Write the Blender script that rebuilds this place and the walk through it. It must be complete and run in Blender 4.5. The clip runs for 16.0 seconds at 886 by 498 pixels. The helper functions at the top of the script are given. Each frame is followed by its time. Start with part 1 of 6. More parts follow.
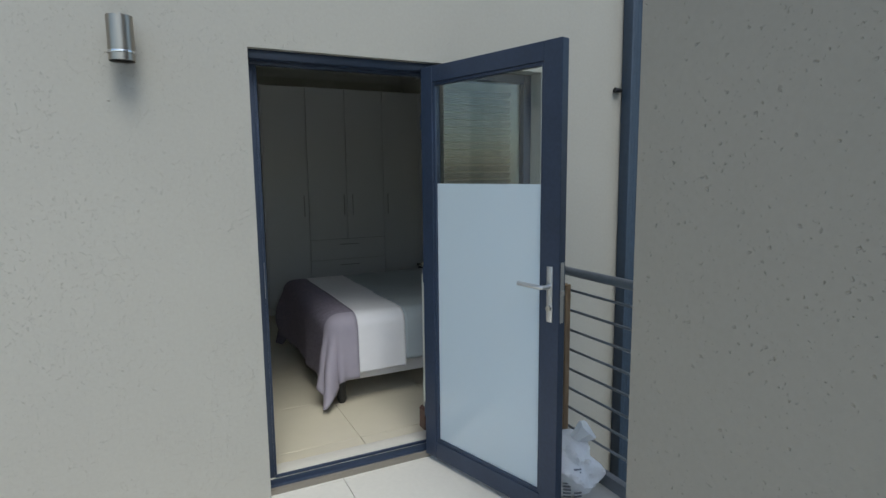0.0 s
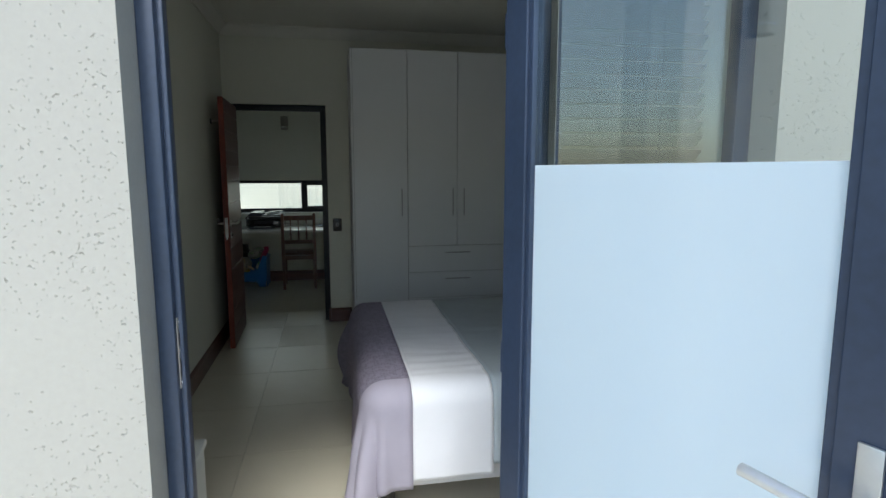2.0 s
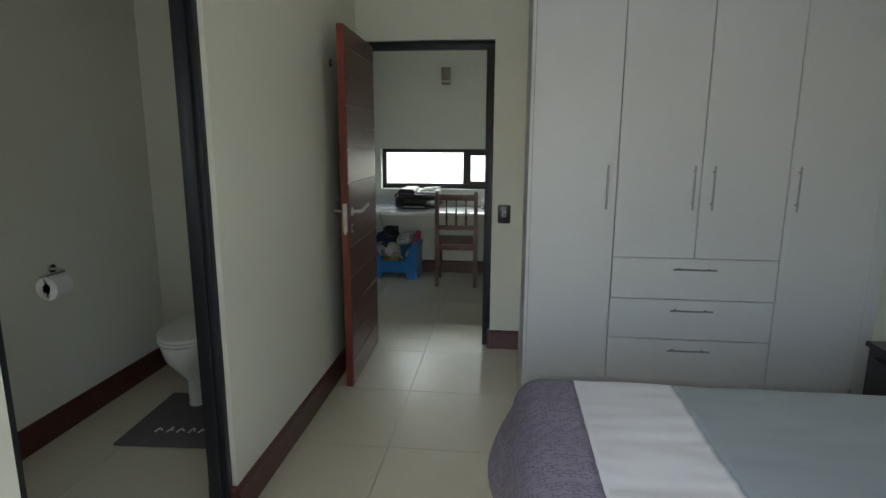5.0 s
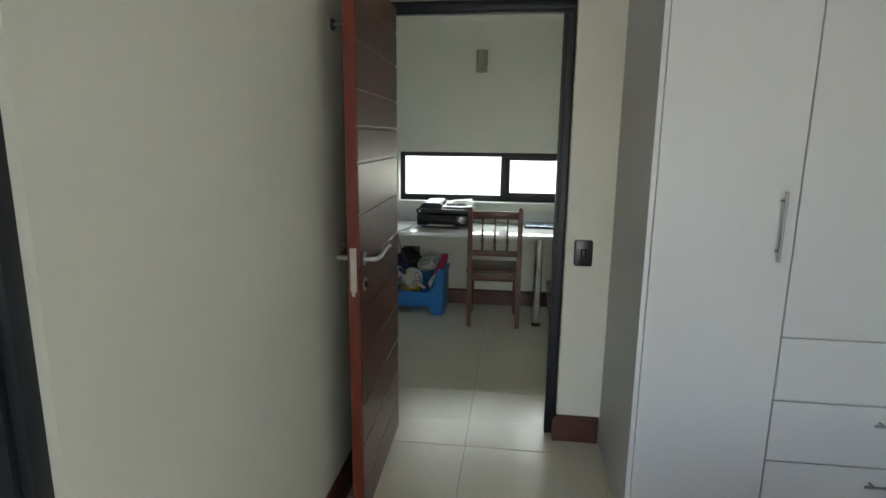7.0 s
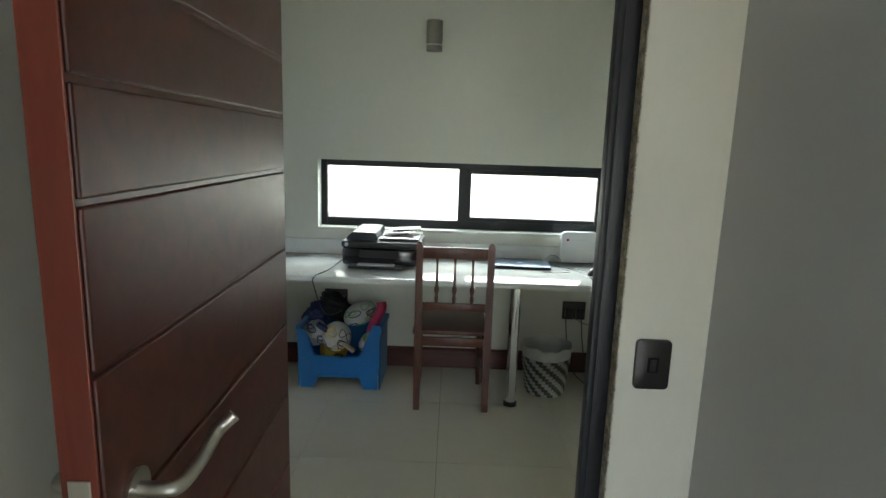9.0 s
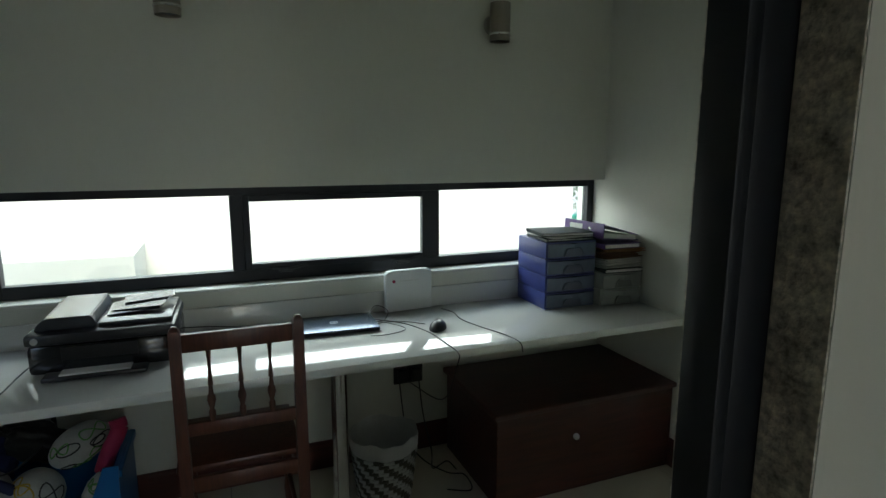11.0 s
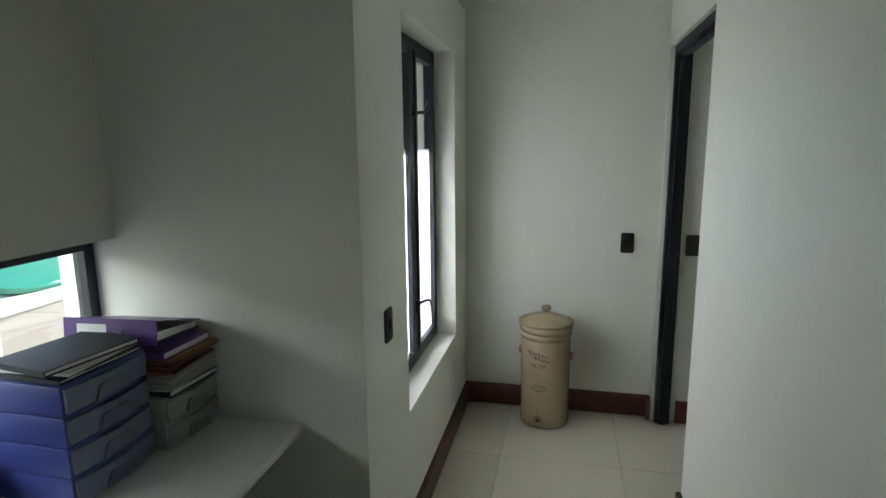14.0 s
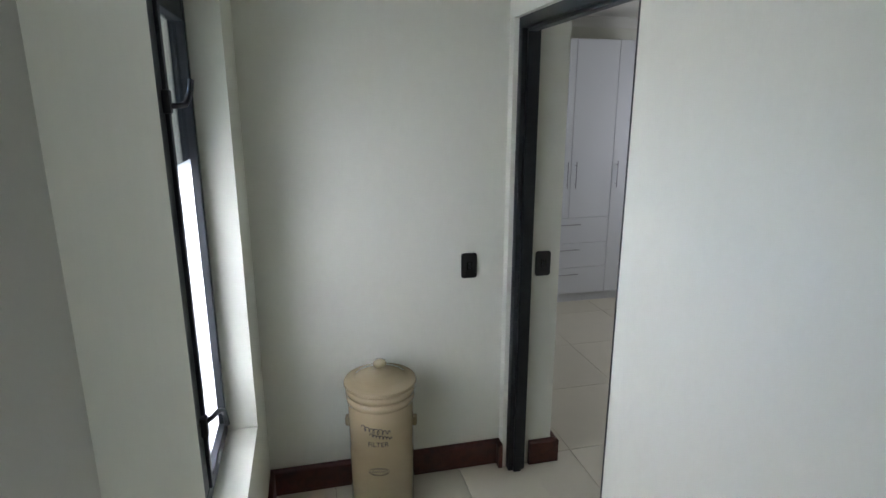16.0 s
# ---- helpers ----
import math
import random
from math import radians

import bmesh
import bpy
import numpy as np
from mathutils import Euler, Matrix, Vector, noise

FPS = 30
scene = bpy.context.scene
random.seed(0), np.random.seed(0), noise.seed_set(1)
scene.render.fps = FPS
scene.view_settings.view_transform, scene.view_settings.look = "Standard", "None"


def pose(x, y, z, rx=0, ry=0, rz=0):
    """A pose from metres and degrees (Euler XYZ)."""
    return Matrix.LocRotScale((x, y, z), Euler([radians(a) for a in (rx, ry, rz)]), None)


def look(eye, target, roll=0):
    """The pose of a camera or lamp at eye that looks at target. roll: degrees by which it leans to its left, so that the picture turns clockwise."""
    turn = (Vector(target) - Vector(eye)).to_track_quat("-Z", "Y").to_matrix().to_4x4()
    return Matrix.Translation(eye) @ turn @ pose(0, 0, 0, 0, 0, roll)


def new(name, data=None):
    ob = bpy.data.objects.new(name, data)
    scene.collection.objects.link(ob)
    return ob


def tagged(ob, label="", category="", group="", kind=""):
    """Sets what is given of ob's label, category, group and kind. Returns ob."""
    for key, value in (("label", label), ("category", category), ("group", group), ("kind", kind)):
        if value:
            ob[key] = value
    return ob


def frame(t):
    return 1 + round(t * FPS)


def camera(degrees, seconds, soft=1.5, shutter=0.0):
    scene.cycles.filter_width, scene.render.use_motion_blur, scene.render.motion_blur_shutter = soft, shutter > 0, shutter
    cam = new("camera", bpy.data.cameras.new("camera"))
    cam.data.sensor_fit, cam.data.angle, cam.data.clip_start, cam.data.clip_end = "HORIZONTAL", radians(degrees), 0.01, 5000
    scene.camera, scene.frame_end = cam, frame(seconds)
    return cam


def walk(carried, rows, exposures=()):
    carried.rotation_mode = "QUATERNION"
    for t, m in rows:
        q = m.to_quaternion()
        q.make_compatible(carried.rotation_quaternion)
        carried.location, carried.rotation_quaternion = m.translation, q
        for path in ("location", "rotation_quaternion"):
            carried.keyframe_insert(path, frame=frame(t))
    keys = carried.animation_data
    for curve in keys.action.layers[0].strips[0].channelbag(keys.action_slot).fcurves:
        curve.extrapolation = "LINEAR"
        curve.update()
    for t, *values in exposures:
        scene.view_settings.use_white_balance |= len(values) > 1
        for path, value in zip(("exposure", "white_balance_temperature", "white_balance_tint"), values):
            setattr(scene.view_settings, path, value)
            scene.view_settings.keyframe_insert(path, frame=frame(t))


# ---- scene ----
cam = camera(76.3, 16.0)
PATH = [
    (0, (0.188, -0.336, 1.525), (1.068, 1.441, 1.264), -0.6),
    (0.5, (0.391, 0.034, 1.5), (1.208, 1.841, 1.243), -0.2),
    (1, (0.598, 0.365, 1.498), (1.316, 2.213, 1.237), -0.2),
    (1.5, (0.82, 0.668, 1.501), (1.339, 2.582, 1.235), 0.1),
    (2, (0.996, 1.031, 1.468), (1.374, 2.976, 1.194), 0.0),
    (2.5, (1.128, 1.365, 1.436), (1.446, 3.311, 1.104), 0.0),
    (3, (1.184, 1.616, 1.439), (1.398, 3.571, 1.075), -0.0),
    (3.5, (1.185, 1.945, 1.454), (1.266, 3.905, 1.066), -0.4),
    (4, (1.153, 2.24, 1.441), (1.126, 4.202, 1.053), -0.2),
    (4.5, (1.106, 2.511, 1.464), (0.973, 4.468, 1.071), -0.0),
    (4.7, (1.079, 2.606, 1.449), (0.89, 4.56, 1.067), 0.1),
    (6.8, (0.731, 3.799, 1.484), (0.475, 5.743, 1.087), 0.4),
    (7, (0.703, 3.921, 1.484), (0.458, 5.866, 1.09), 0.6),
    (7.5, (0.641, 4.23, 1.486), (0.472, 6.183, 1.091), 1.1),
    (8, (0.635, 4.569, 1.512), (0.512, 6.526, 1.118), 0.7),
    (8.2, (0.619, 4.704, 1.504), (0.517, 6.662, 1.113), 1.1),
    (10.3, (0.455, 6.028, 1.421), (0.849, 7.964, 1.109), 0.6),
    (10.5, (0.462, 6.108, 1.438), (0.978, 8.014, 1.121), 0.4),
    (11, (0.529, 6.292, 1.496), (1.261, 8.122, 1.155), -0.0),
    (11.5, (0.528, 6.507, 1.536), (1.533, 8.198, 1.174), 0.0),
    (12, (0.494, 6.733, 1.513), (1.873, 8.144, 1.191), -0.1),
    (12.5, (0.516, 6.867, 1.592), (2.163, 7.942, 1.227), 0.1),
    (13, (0.609, 7.027, 1.584), (2.409, 7.825, 1.232), -0.3),
    (13.5, (0.75, 7.162, 1.625), (2.62, 7.772, 1.265), -0.5),
    (14, (0.903, 7.359, 1.638), (2.825, 7.78, 1.277), -0.6),
    (14.5, (1.129, 7.517, 1.626), (3.083, 7.732, 1.259), -0.6),
    (15, (1.399, 7.627, 1.674), (3.36, 7.597, 1.281), -0.7),
    (15.5, (1.652, 7.684, 1.752), (3.589, 7.46, 1.304), -0.8),
    (16, (1.869, 7.715, 1.789), (3.754, 7.26, 1.298), -0.0),
]
EXPOSURES = [(0, 0.37, 6250, 3), (0.5, 0.58, 6200, 3), (1.0, 0.86, 6150, 3), (1.5, 1.12, 6130, 3), (2.5, 1.72, 6150, 4), (3.5, 2.34, 6080, 5),
             (4.5, 2.9, 6400, 5), (7.0, 3.55, 6550, 7), (8.2, 3.92, 6550, 7), (10.5, 2.84, 6250, 2), (11.0, 2.42, 6250, 3), (11.5, 2.17, 6300, 4),
             (12.0, 2.52, 6350, 6), (12.5, 2.67, 6400, 7), (13.0, 2.47, 6400, 8), (13.5, 2.60, 6350, 10), (14.5, 2.84, 6180, 14), (15.5, 2.95, 6150, 17),
             (16, 3.10, 6120, 18)]
walk(cam, [(t, look(eye, aim, roll)) for t, eye, aim, roll in PATH], EXPOSURES)

# ---- light ----
world = bpy.data.worlds.new("sky_world")
scene.world = world
world.use_nodes = True
wn = world.node_tree
wn.nodes.clear()
sky_tex = wn.nodes.new("ShaderNodeTexSky")
sky_tex.sky_type = "NISHITA"
sky_tex.sun_disc = False
sky_tex.sun_elevation = radians(58)
sky_tex.sun_rotation = radians(185)
sky_tex.dust_density = 2.0
sky_tex.air_density = 1.0
sky_bg = wn.nodes.new("ShaderNodeBackground")
sky_bg.inputs[1].default_value = 0.15
sky_out = wn.nodes.new("ShaderNodeOutputWorld")
wn.links.new(sky_tex.outputs[0], sky_bg.inputs[0])
wn.links.new(sky_bg.outputs[0], sky_out.inputs[0])

sun_data = bpy.data.lights.new("sun", "SUN")
sun_data.energy, sun_data.angle, sun_data.color = 1.45, radians(25), (1.0, 0.96, 0.9)
sun = new("sun", sun_data)
sun.matrix_world = look((0, 0, 20), (0.06, 0.53, 19.15))


def sky_lamp(name, eye, target, w, h, watts, colour=(0.93, 0.97, 1.0)):
    """An added area lamp that stands in for daylight, at an opening or out of view."""
    d = bpy.data.lights.new(name, "AREA")
    d.shape, d.size, d.size_y, d.energy, d.color = "RECTANGLE", w, h, watts, colour
    o = new(name, d)
    o.matrix_world = look(eye, target)
    return o


sky_lamp("bedroom_window_light", (1.85, 2.73, 1.52), (1.85, 3.7, 1.50), 0.6, 1.1, 0.28)
sky_lamp("doorway_light", (1.06, 2.70, 1.15), (1.06, 3.7, 1.12), 0.8, 1.8, 0.38)
# added fill for the dark bathroom, out of view; no window stands there
sky_lamp("bathroom_fill_light", (-1.12, 3.05, 1.6), (0.2, 3.9, 1.2), 0.5, 0.7, 0.7)
# added fill for the dressing room, set at an unseen, made-up opening
sky_lamp("dressing_fill_light", (5.4, 3.79, 1.5), (5.4, 5.0, 1.4), 1.3, 1.1, 2.05)
# added panel out in the yard, hidden above the window head; also mirrored in the desk
sky_lamp("desk_fill_light", (1.05, 9.5, 1.59), (1.05, 8.3, 0.80), 2.7, 0.42, 8.6)
sky_lamp("passage_window_light", (3.475, 8.125, 1.11), (3.475, 7.0, 1.05), 0.9, 0.98, 5.4, (1.0, 0.985, 0.985))

# ---- helpers for meshes ----
def box(bm, lo, hi, bevel=0.0, mat=0):
    """A box from corner lo to corner hi in bm."""
    r = bmesh.ops.create_cube(bm, size=1)
    vs = r["verts"]
    for v in vs:
        v.co = Vector([(a + b) / 2 + (b - a) * c for a, b, c in zip(lo, hi, v.co)])
    if bevel:
        es = list({e for v in vs for e in v.link_edges})
        r = bmesh.ops.bevel(bm, geom=es, offset=bevel, segments=2, affect="EDGES", profile=0.5)
        vs = r["verts"]
    return vs


def lathe(bm, profile, seg=32, centre=(0, 0, 0), cap=True):
    """Turns a profile of (radius, z) round the z axis."""
    rings = []
    for r, z in profile:
        rings.append([bm.verts.new((centre[0] + r * math.cos(2 * math.pi * i / seg), centre[1] + r * math.sin(2 * math.pi * i / seg), centre[2] + z)) for i in range(seg)])
    for a, b in zip(rings, rings[1:]):
        for i in range(seg):
            j = (i + 1) % seg
            bm.faces.new((a[i], a[j], b[j], b[i]))
    if cap:
        bm.faces.new(list(reversed(rings[0])))
        bm.faces.new(rings[-1])
    return rings


def tube(bm, pts, radius, seg=10):
    """A round bar along points."""
    pts = [Vector(p) for p in pts]
    rings = []
    up = Vector((0.123, 0.31, 0.94)).normalized()
    for i, p in enumerate(pts):
        d = (pts[min(i + 1, len(pts) - 1)] - pts[max(i - 1, 0)]).normalized()
        a = d.cross(up)
        if a.length < 0.1:
            a = d.cross(Vector((1, 0, 0)))
        a.normalize()
        b = d.cross(a)
        rings.append([bm.verts.new(p + radius * (math.cos(2 * math.pi * k / seg) * a + math.sin(2 * math.pi * k / seg) * b)) for k in range(seg)])
    for a, b in zip(rings, rings[1:]):
        for k in range(seg):
            j = (k + 1) % seg
            bm.faces.new((a[k], a[j], b[j], b[k]))
    bm.faces.new(list(reversed(rings[0])))
    bm.faces.new(rings[-1])


def curve_pts(pts, n=8):
    """A smooth line through points."""
    pts = [Vector(p) for p in pts]
    out = []
    ext = [pts[0] * 2 - pts[1]] + pts + [pts[-1] * 2 - pts[-2]]
    for i in range(1, len(ext) - 2):
        p0, p1, p2, p3 = ext[i - 1:i + 3]
        for k in range(n):
            t = k / n
            out.append(0.5 * ((2 * p1) + (p2 - p0) * t + (2 * p0 - 5 * p1 + 4 * p2 - p3) * t * t + (3 * p1 - p0 - 3 * p2 + p3) * t ** 3))
    out.append(pts[-1])
    return out


def finish(bm, smooth=0.0):
    bmesh.ops.recalc_face_normals(bm, faces=bm.faces[:])
    if smooth:
        for f in bm.faces:
            f.smooth = True
        for e in bm.edges:
            if len(e.link_faces) == 2 and e.calc_face_angle(0) > smooth:
                e.smooth = False


def part(name, bm, material, parent=None, label="", smooth=0.0, kind="", category=""):
    """One mesh object, child of parent."""
    finish(bm, smooth)
    me = bpy.data.meshes.new(name)
    bm.to_mesh(me)
    bm.free()
    for m in (material if isinstance(material, (list, tuple)) else [material]):
        me.materials.append(m)
    ob = new(name, me)
    if parent is not None:
        ob.parent = parent
    return tagged(ob, label, category, "", kind)


def slab(name, lo, hi, material, parent=None, bevel=0.0, label="", smooth=0.0, kind=""):
    bm = bmesh.new()
    box(bm, lo, hi, bevel)
    return part(name, bm, material, parent, label, smooth or (0.6 if bevel else 0.0), kind)


def thing(name, label, category, group="", at=(0, 0, 0), rz=0):
    ob = new(name)
    ob.empty_display_size = 0.05
    ob.matrix_world = pose(*at, 0, 0, rz)
    return tagged(ob, label, category, group)


# ---- materials ----
def material(name, colour, rough=0.5, metal=0.0, spec=0.5, bump=0.0, scale=20.0, vary=0.06, big=1.5, stretch=(1, 1, 1), coat=0.0, detail=6):
    """A surface with fine grain, larger patches and a bump."""
    m = bpy.data.materials.new(name)
    m.use_nodes = True
    t = m.node_tree
    b = t.nodes["Principled BSDF"]
    b.inputs["Roughness"].default_value = rough
    b.inputs["Metallic"].default_value = metal
    b.inputs["Specular IOR Level"].default_value = spec
    b.inputs["Coat Weight"].default_value = coat
    tc = t.nodes.new("ShaderNodeTexCoord")
    mp = t.nodes.new("ShaderNodeMapping")
    mp.inputs["Scale"].default_value = stretch
    t.links.new(tc.outputs["Object"], mp.inputs[0])
    n1 = t.nodes.new("ShaderNodeTexNoise")
    n1.inputs["Scale"].default_value = scale
    n1.inputs["Detail"].default_value = detail
    n2 = t.nodes.new("ShaderNodeTexNoise")
    n2.inputs["Scale"].default_value = big
    n2.inputs["Detail"].default_value = 3
    for n in (n1, n2):
        t.links.new(mp.outputs[0], n.inputs["Vector"])
    mix = t.nodes.new("ShaderNodeMix")
    mix.data_type = "FLOAT"
    mix.inputs[0].default_value = 0.5
    t.links.new(n1.outputs["Fac"], mix.inputs[2])
    t.links.new(n2.outputs["Fac"], mix.inputs[3])
    mr = t.nodes.new("ShaderNodeMapRange")
    mr.inputs[1].default_value, mr.inputs[2].default_value = 0.3, 0.7
    mr.inputs[3].default_value, mr.inputs[4].default_value = 1 - vary, 1 + vary
    t.links.new(mix.outputs[0], mr.inputs[0])
    mul = t.nodes.new("ShaderNodeVectorMath")
    mul.operation = "SCALE"
    mul.inputs[0].default_value = colour
    t.links.new(mr.outputs[0], mul.inputs["Scale"])
    t.links.new(mul.outputs[0], b.inputs["Base Color"])
    if bump:
        bp = t.nodes.new("ShaderNodeBump")
        bp.inputs["Strength"].default_value = min(1.0, bump)
        bp.inputs["Distance"].default_value = 0.004
        t.links.new(n1.outputs["Fac"], bp.inputs["Height"])
        t.links.new(bp.outputs[0], b.inputs["Normal"])
    return m


def node(m, kind, **values):
    n = m.node_tree.nodes.new(kind)
    for k, v in values.items():
        n.inputs[k].default_value = v
    return n


def outside_plaster(name, colour, density=0.1, depth=1.0, cells=52):
    """Smooth cement plaster with scattered small pits that gather in patches."""
    m = material(name, colour, 0.85, spec=0.2, scale=60, vary=0.045, big=1.2)
    t = m.node_tree
    b = t.nodes["Principled BSDF"]
    tc = t.nodes.new("ShaderNodeTexCoord")

    def math_node(op, a, bb, c=None):
        q = t.nodes.new("ShaderNodeMath")
        q.operation = op
        for k, v in enumerate((a, bb, c)):
            if v is None:
                continue
            if isinstance(v, (int, float)):
                q.inputs[k].default_value = v
            else:
                t.links.new(v, q.inputs[k])
        return q.outputs[0]

    def pits(scale, share, warp_amount, size):
        wn_ = node(m, "ShaderNodeTexNoise", Scale=scale * 1.3, Detail=3.0)
        t.links.new(tc.outputs["Object"], wn_.inputs["Vector"])
        sc = t.nodes.new("ShaderNodeVectorMath")
        sc.operation = "MULTIPLY_ADD"
        sc.inputs[1].default_value = (warp_amount, warp_amount, warp_amount * 0.6)
        t.links.new(wn_.outputs["Color"], sc.inputs[0])
        t.links.new(tc.outputs["Object"], sc.inputs[2])
        v = t.nodes.new("ShaderNodeTexVoronoi")
        v.inputs["Scale"].default_value = scale
        t.links.new(sc.outputs[0], v.inputs["Vector"])
        sep = t.nodes.new("ShaderNodeSeparateColor")
        t.links.new(v.outputs["Color"], sep.inputs[0])
        cl = node(m, "ShaderNodeTexNoise", Scale=4.5, Detail=4.0, Roughness=0.65)
        t.links.new(tc.outputs["Object"], cl.inputs["Vector"])
        chance = math_node("MULTIPLY_ADD", cl.outputs["Fac"], 1.1, sep.outputs[0])
        keep = math_node("GREATER_THAN", chance, 1.55 - share)
        hole = t.nodes.new("ShaderNodeMapRange")
        hole.inputs[1].default_value, hole.inputs[2].default_value = size, size * 0.45
        t.links.new(v.outputs["Distance"], hole.inputs[0])
        return math_node("MULTIPLY", keep, hole.outputs[0])

    small = pits(cells, density, 0.012, 0.34)
    large = pits(cells * 0.42, density * 0.6, 0.022, 0.24)
    both = math_node("MAXIMUM", small, large)
    soft = node(m, "ShaderNodeTexNoise", Scale=7.0, Detail=4.0)
    t.links.new(tc.outputs["Object"], soft.inputs["Vector"])
    fine = node(m, "ShaderNodeTexNoise", Scale=170.0, Detail=3.0)
    t.links.new(tc.outputs["Object"], fine.inputs["Vector"])
    h = math_node("MULTIPLY_ADD", both, -0.6 * depth, math_node("MULTIPLY", soft.outputs["Fac"], 0.4))
    h = math_node("MULTIPLY_ADD", fine.outputs["Fac"], 0.10, h)
    bp = t.nodes.new("ShaderNodeBump")
    bp.inputs["Strength"].default_value = 0.8
    bp.inputs["Distance"].default_value = 0.006
    t.links.new(h, bp.inputs["Height"])
    t.links.new(bp.outputs[0], b.inputs["Normal"])
    return m


def wood(name, c1, c2, rough=0.35, scale=3.0, axis=2, coat=0.2):
    """Grain that runs along one axis."""
    m = bpy.data.materials.new(name)
    m.use_nodes = True
    t = m.node_tree
    b = t.nodes["Principled BSDF"]
    tc = t.nodes.new("ShaderNodeTexCoord")
    mp = t.nodes.new("ShaderNodeMapping")
    s = [scale * 9] * 3
    s[axis] = scale
    mp.inputs["Scale"].default_value = s
    t.links.new(tc.outputs["Object"], mp.inputs[0])
    n = node(m, "ShaderNodeTexNoise", Scale=1.0, Detail=8.0, Distortion=1.2)
    t.links.new(mp.outputs[0], n.inputs["Vector"])
    r = t.nodes.new("ShaderNodeValToRGB")
    r.color_ramp.elements[0].position, r.color_ramp.elements[1].position = 0.3, 0.7
    r.color_ramp.elements[0].color, r.color_ramp.elements[1].color = (*c1, 1), (*c2, 1)
    t.links.new(n.outputs["Fac"], r.inputs[0])
    t.links.new(r.outputs[0], b.inputs["Base Color"])
    b.inputs["Roughness"].default_value = rough
    b.inputs["Coat Weight"].default_value = coat
    b.inputs["Coat Roughness"].default_value = 0.25
    bp = t.nodes.new("ShaderNodeBump")
    bp.inputs["Strength"].default_value = 0.15
    bp.inputs["Distance"].default_value = 0.002
    t.links.new(n.outputs["Fac"], bp.inputs["Height"])
    t.links.new(bp.outputs[0], b.inputs["Normal"])
    return m


def schlick(t):
    """Mirror share of a pane, the same from both sides."""
    lw = t.nodes.new("ShaderNodeLayerWeight")
    lw.inputs[0].default_value = 0.5
    pw = t.nodes.new("ShaderNodeMath")
    pw.operation = "POWER"
    pw.inputs[1].default_value = 4.0
    t.links.new(lw.outputs["Facing"], pw.inputs[0])
    ma = t.nodes.new("ShaderNodeMath")
    ma.operation = "MULTIPLY_ADD"
    ma.inputs[1].default_value, ma.inputs[2].default_value = 0.9, 0.075
    t.links.new(pw.outputs[0], ma.inputs[0])
    return ma.outputs[0]


def glass(name, tint=(1, 1, 1)):
    """A thin pane: clear straight through, mirror by Fresnel."""
    m = bpy.data.materials.new(name)
    m.use_nodes = True
    t = m.node_tree
    t.nodes.clear()
    out = t.nodes.new("ShaderNodeOutputMaterial")
    tr = t.nodes.new("ShaderNodeBsdfTransparent")
    tr.inputs[0].default_value = (*tint, 1)
    gl = t.nodes.new("ShaderNodeBsdfGlossy")
    gl.inputs["Roughness"].default_value = 0.01
    mx = t.nodes.new("ShaderNodeMixShader")
    t.links.new(schlick(t), mx.inputs[0])
    t.links.new(tr.outputs[0], mx.inputs[1])
    t.links.new(gl.outputs[0], mx.inputs[2])
    t.links.new(mx.outputs[0], out.inputs[0])
    return m


def frosted(name, colour, share=0.5):
    """Film on glass: scatters the light that falls on either face."""
    m = bpy.data.materials.new(name)
    m.use_nodes = True
    t = m.node_tree
    t.nodes.clear()
    out = t.nodes.new("ShaderNodeOutputMaterial")
    d = t.nodes.new("ShaderNodeBsdfDiffuse")
    tl = t.nodes.new("ShaderNodeBsdfTranslucent")
    gl = t.nodes.new("ShaderNodeBsdfGlossy")
    gl.inputs["Roughness"].default_value = 0.12
    for n in (d, tl):
        n.inputs[0].default_value = (*colour, 1)
    mx = t.nodes.new("ShaderNodeMixShader")
    mx.inputs[0].default_value = share
    t.links.new(d.outputs[0], mx.inputs[1])
    t.links.new(tl.outputs[0], mx.inputs[2])
    m2 = t.nodes.new("ShaderNodeMixShader")
    t.links.new(schlick(t), m2.inputs[0])
    t.links.new(mx.outputs[0], m2.inputs[1])
    t.links.new(gl.outputs[0], m2.inputs[2])
    t.links.new(m2.outputs[0], out.inputs[0])
    return m


def glow(name, colour, strength):
    m = bpy.data.materials.new(name)
    m.use_nodes = True
    b = m.node_tree.nodes["Principled BSDF"]
    b.inputs["Emission Color"].default_value = (*colour, 1)
    b.inputs["Emission Strength"].default_value = strength
    return m


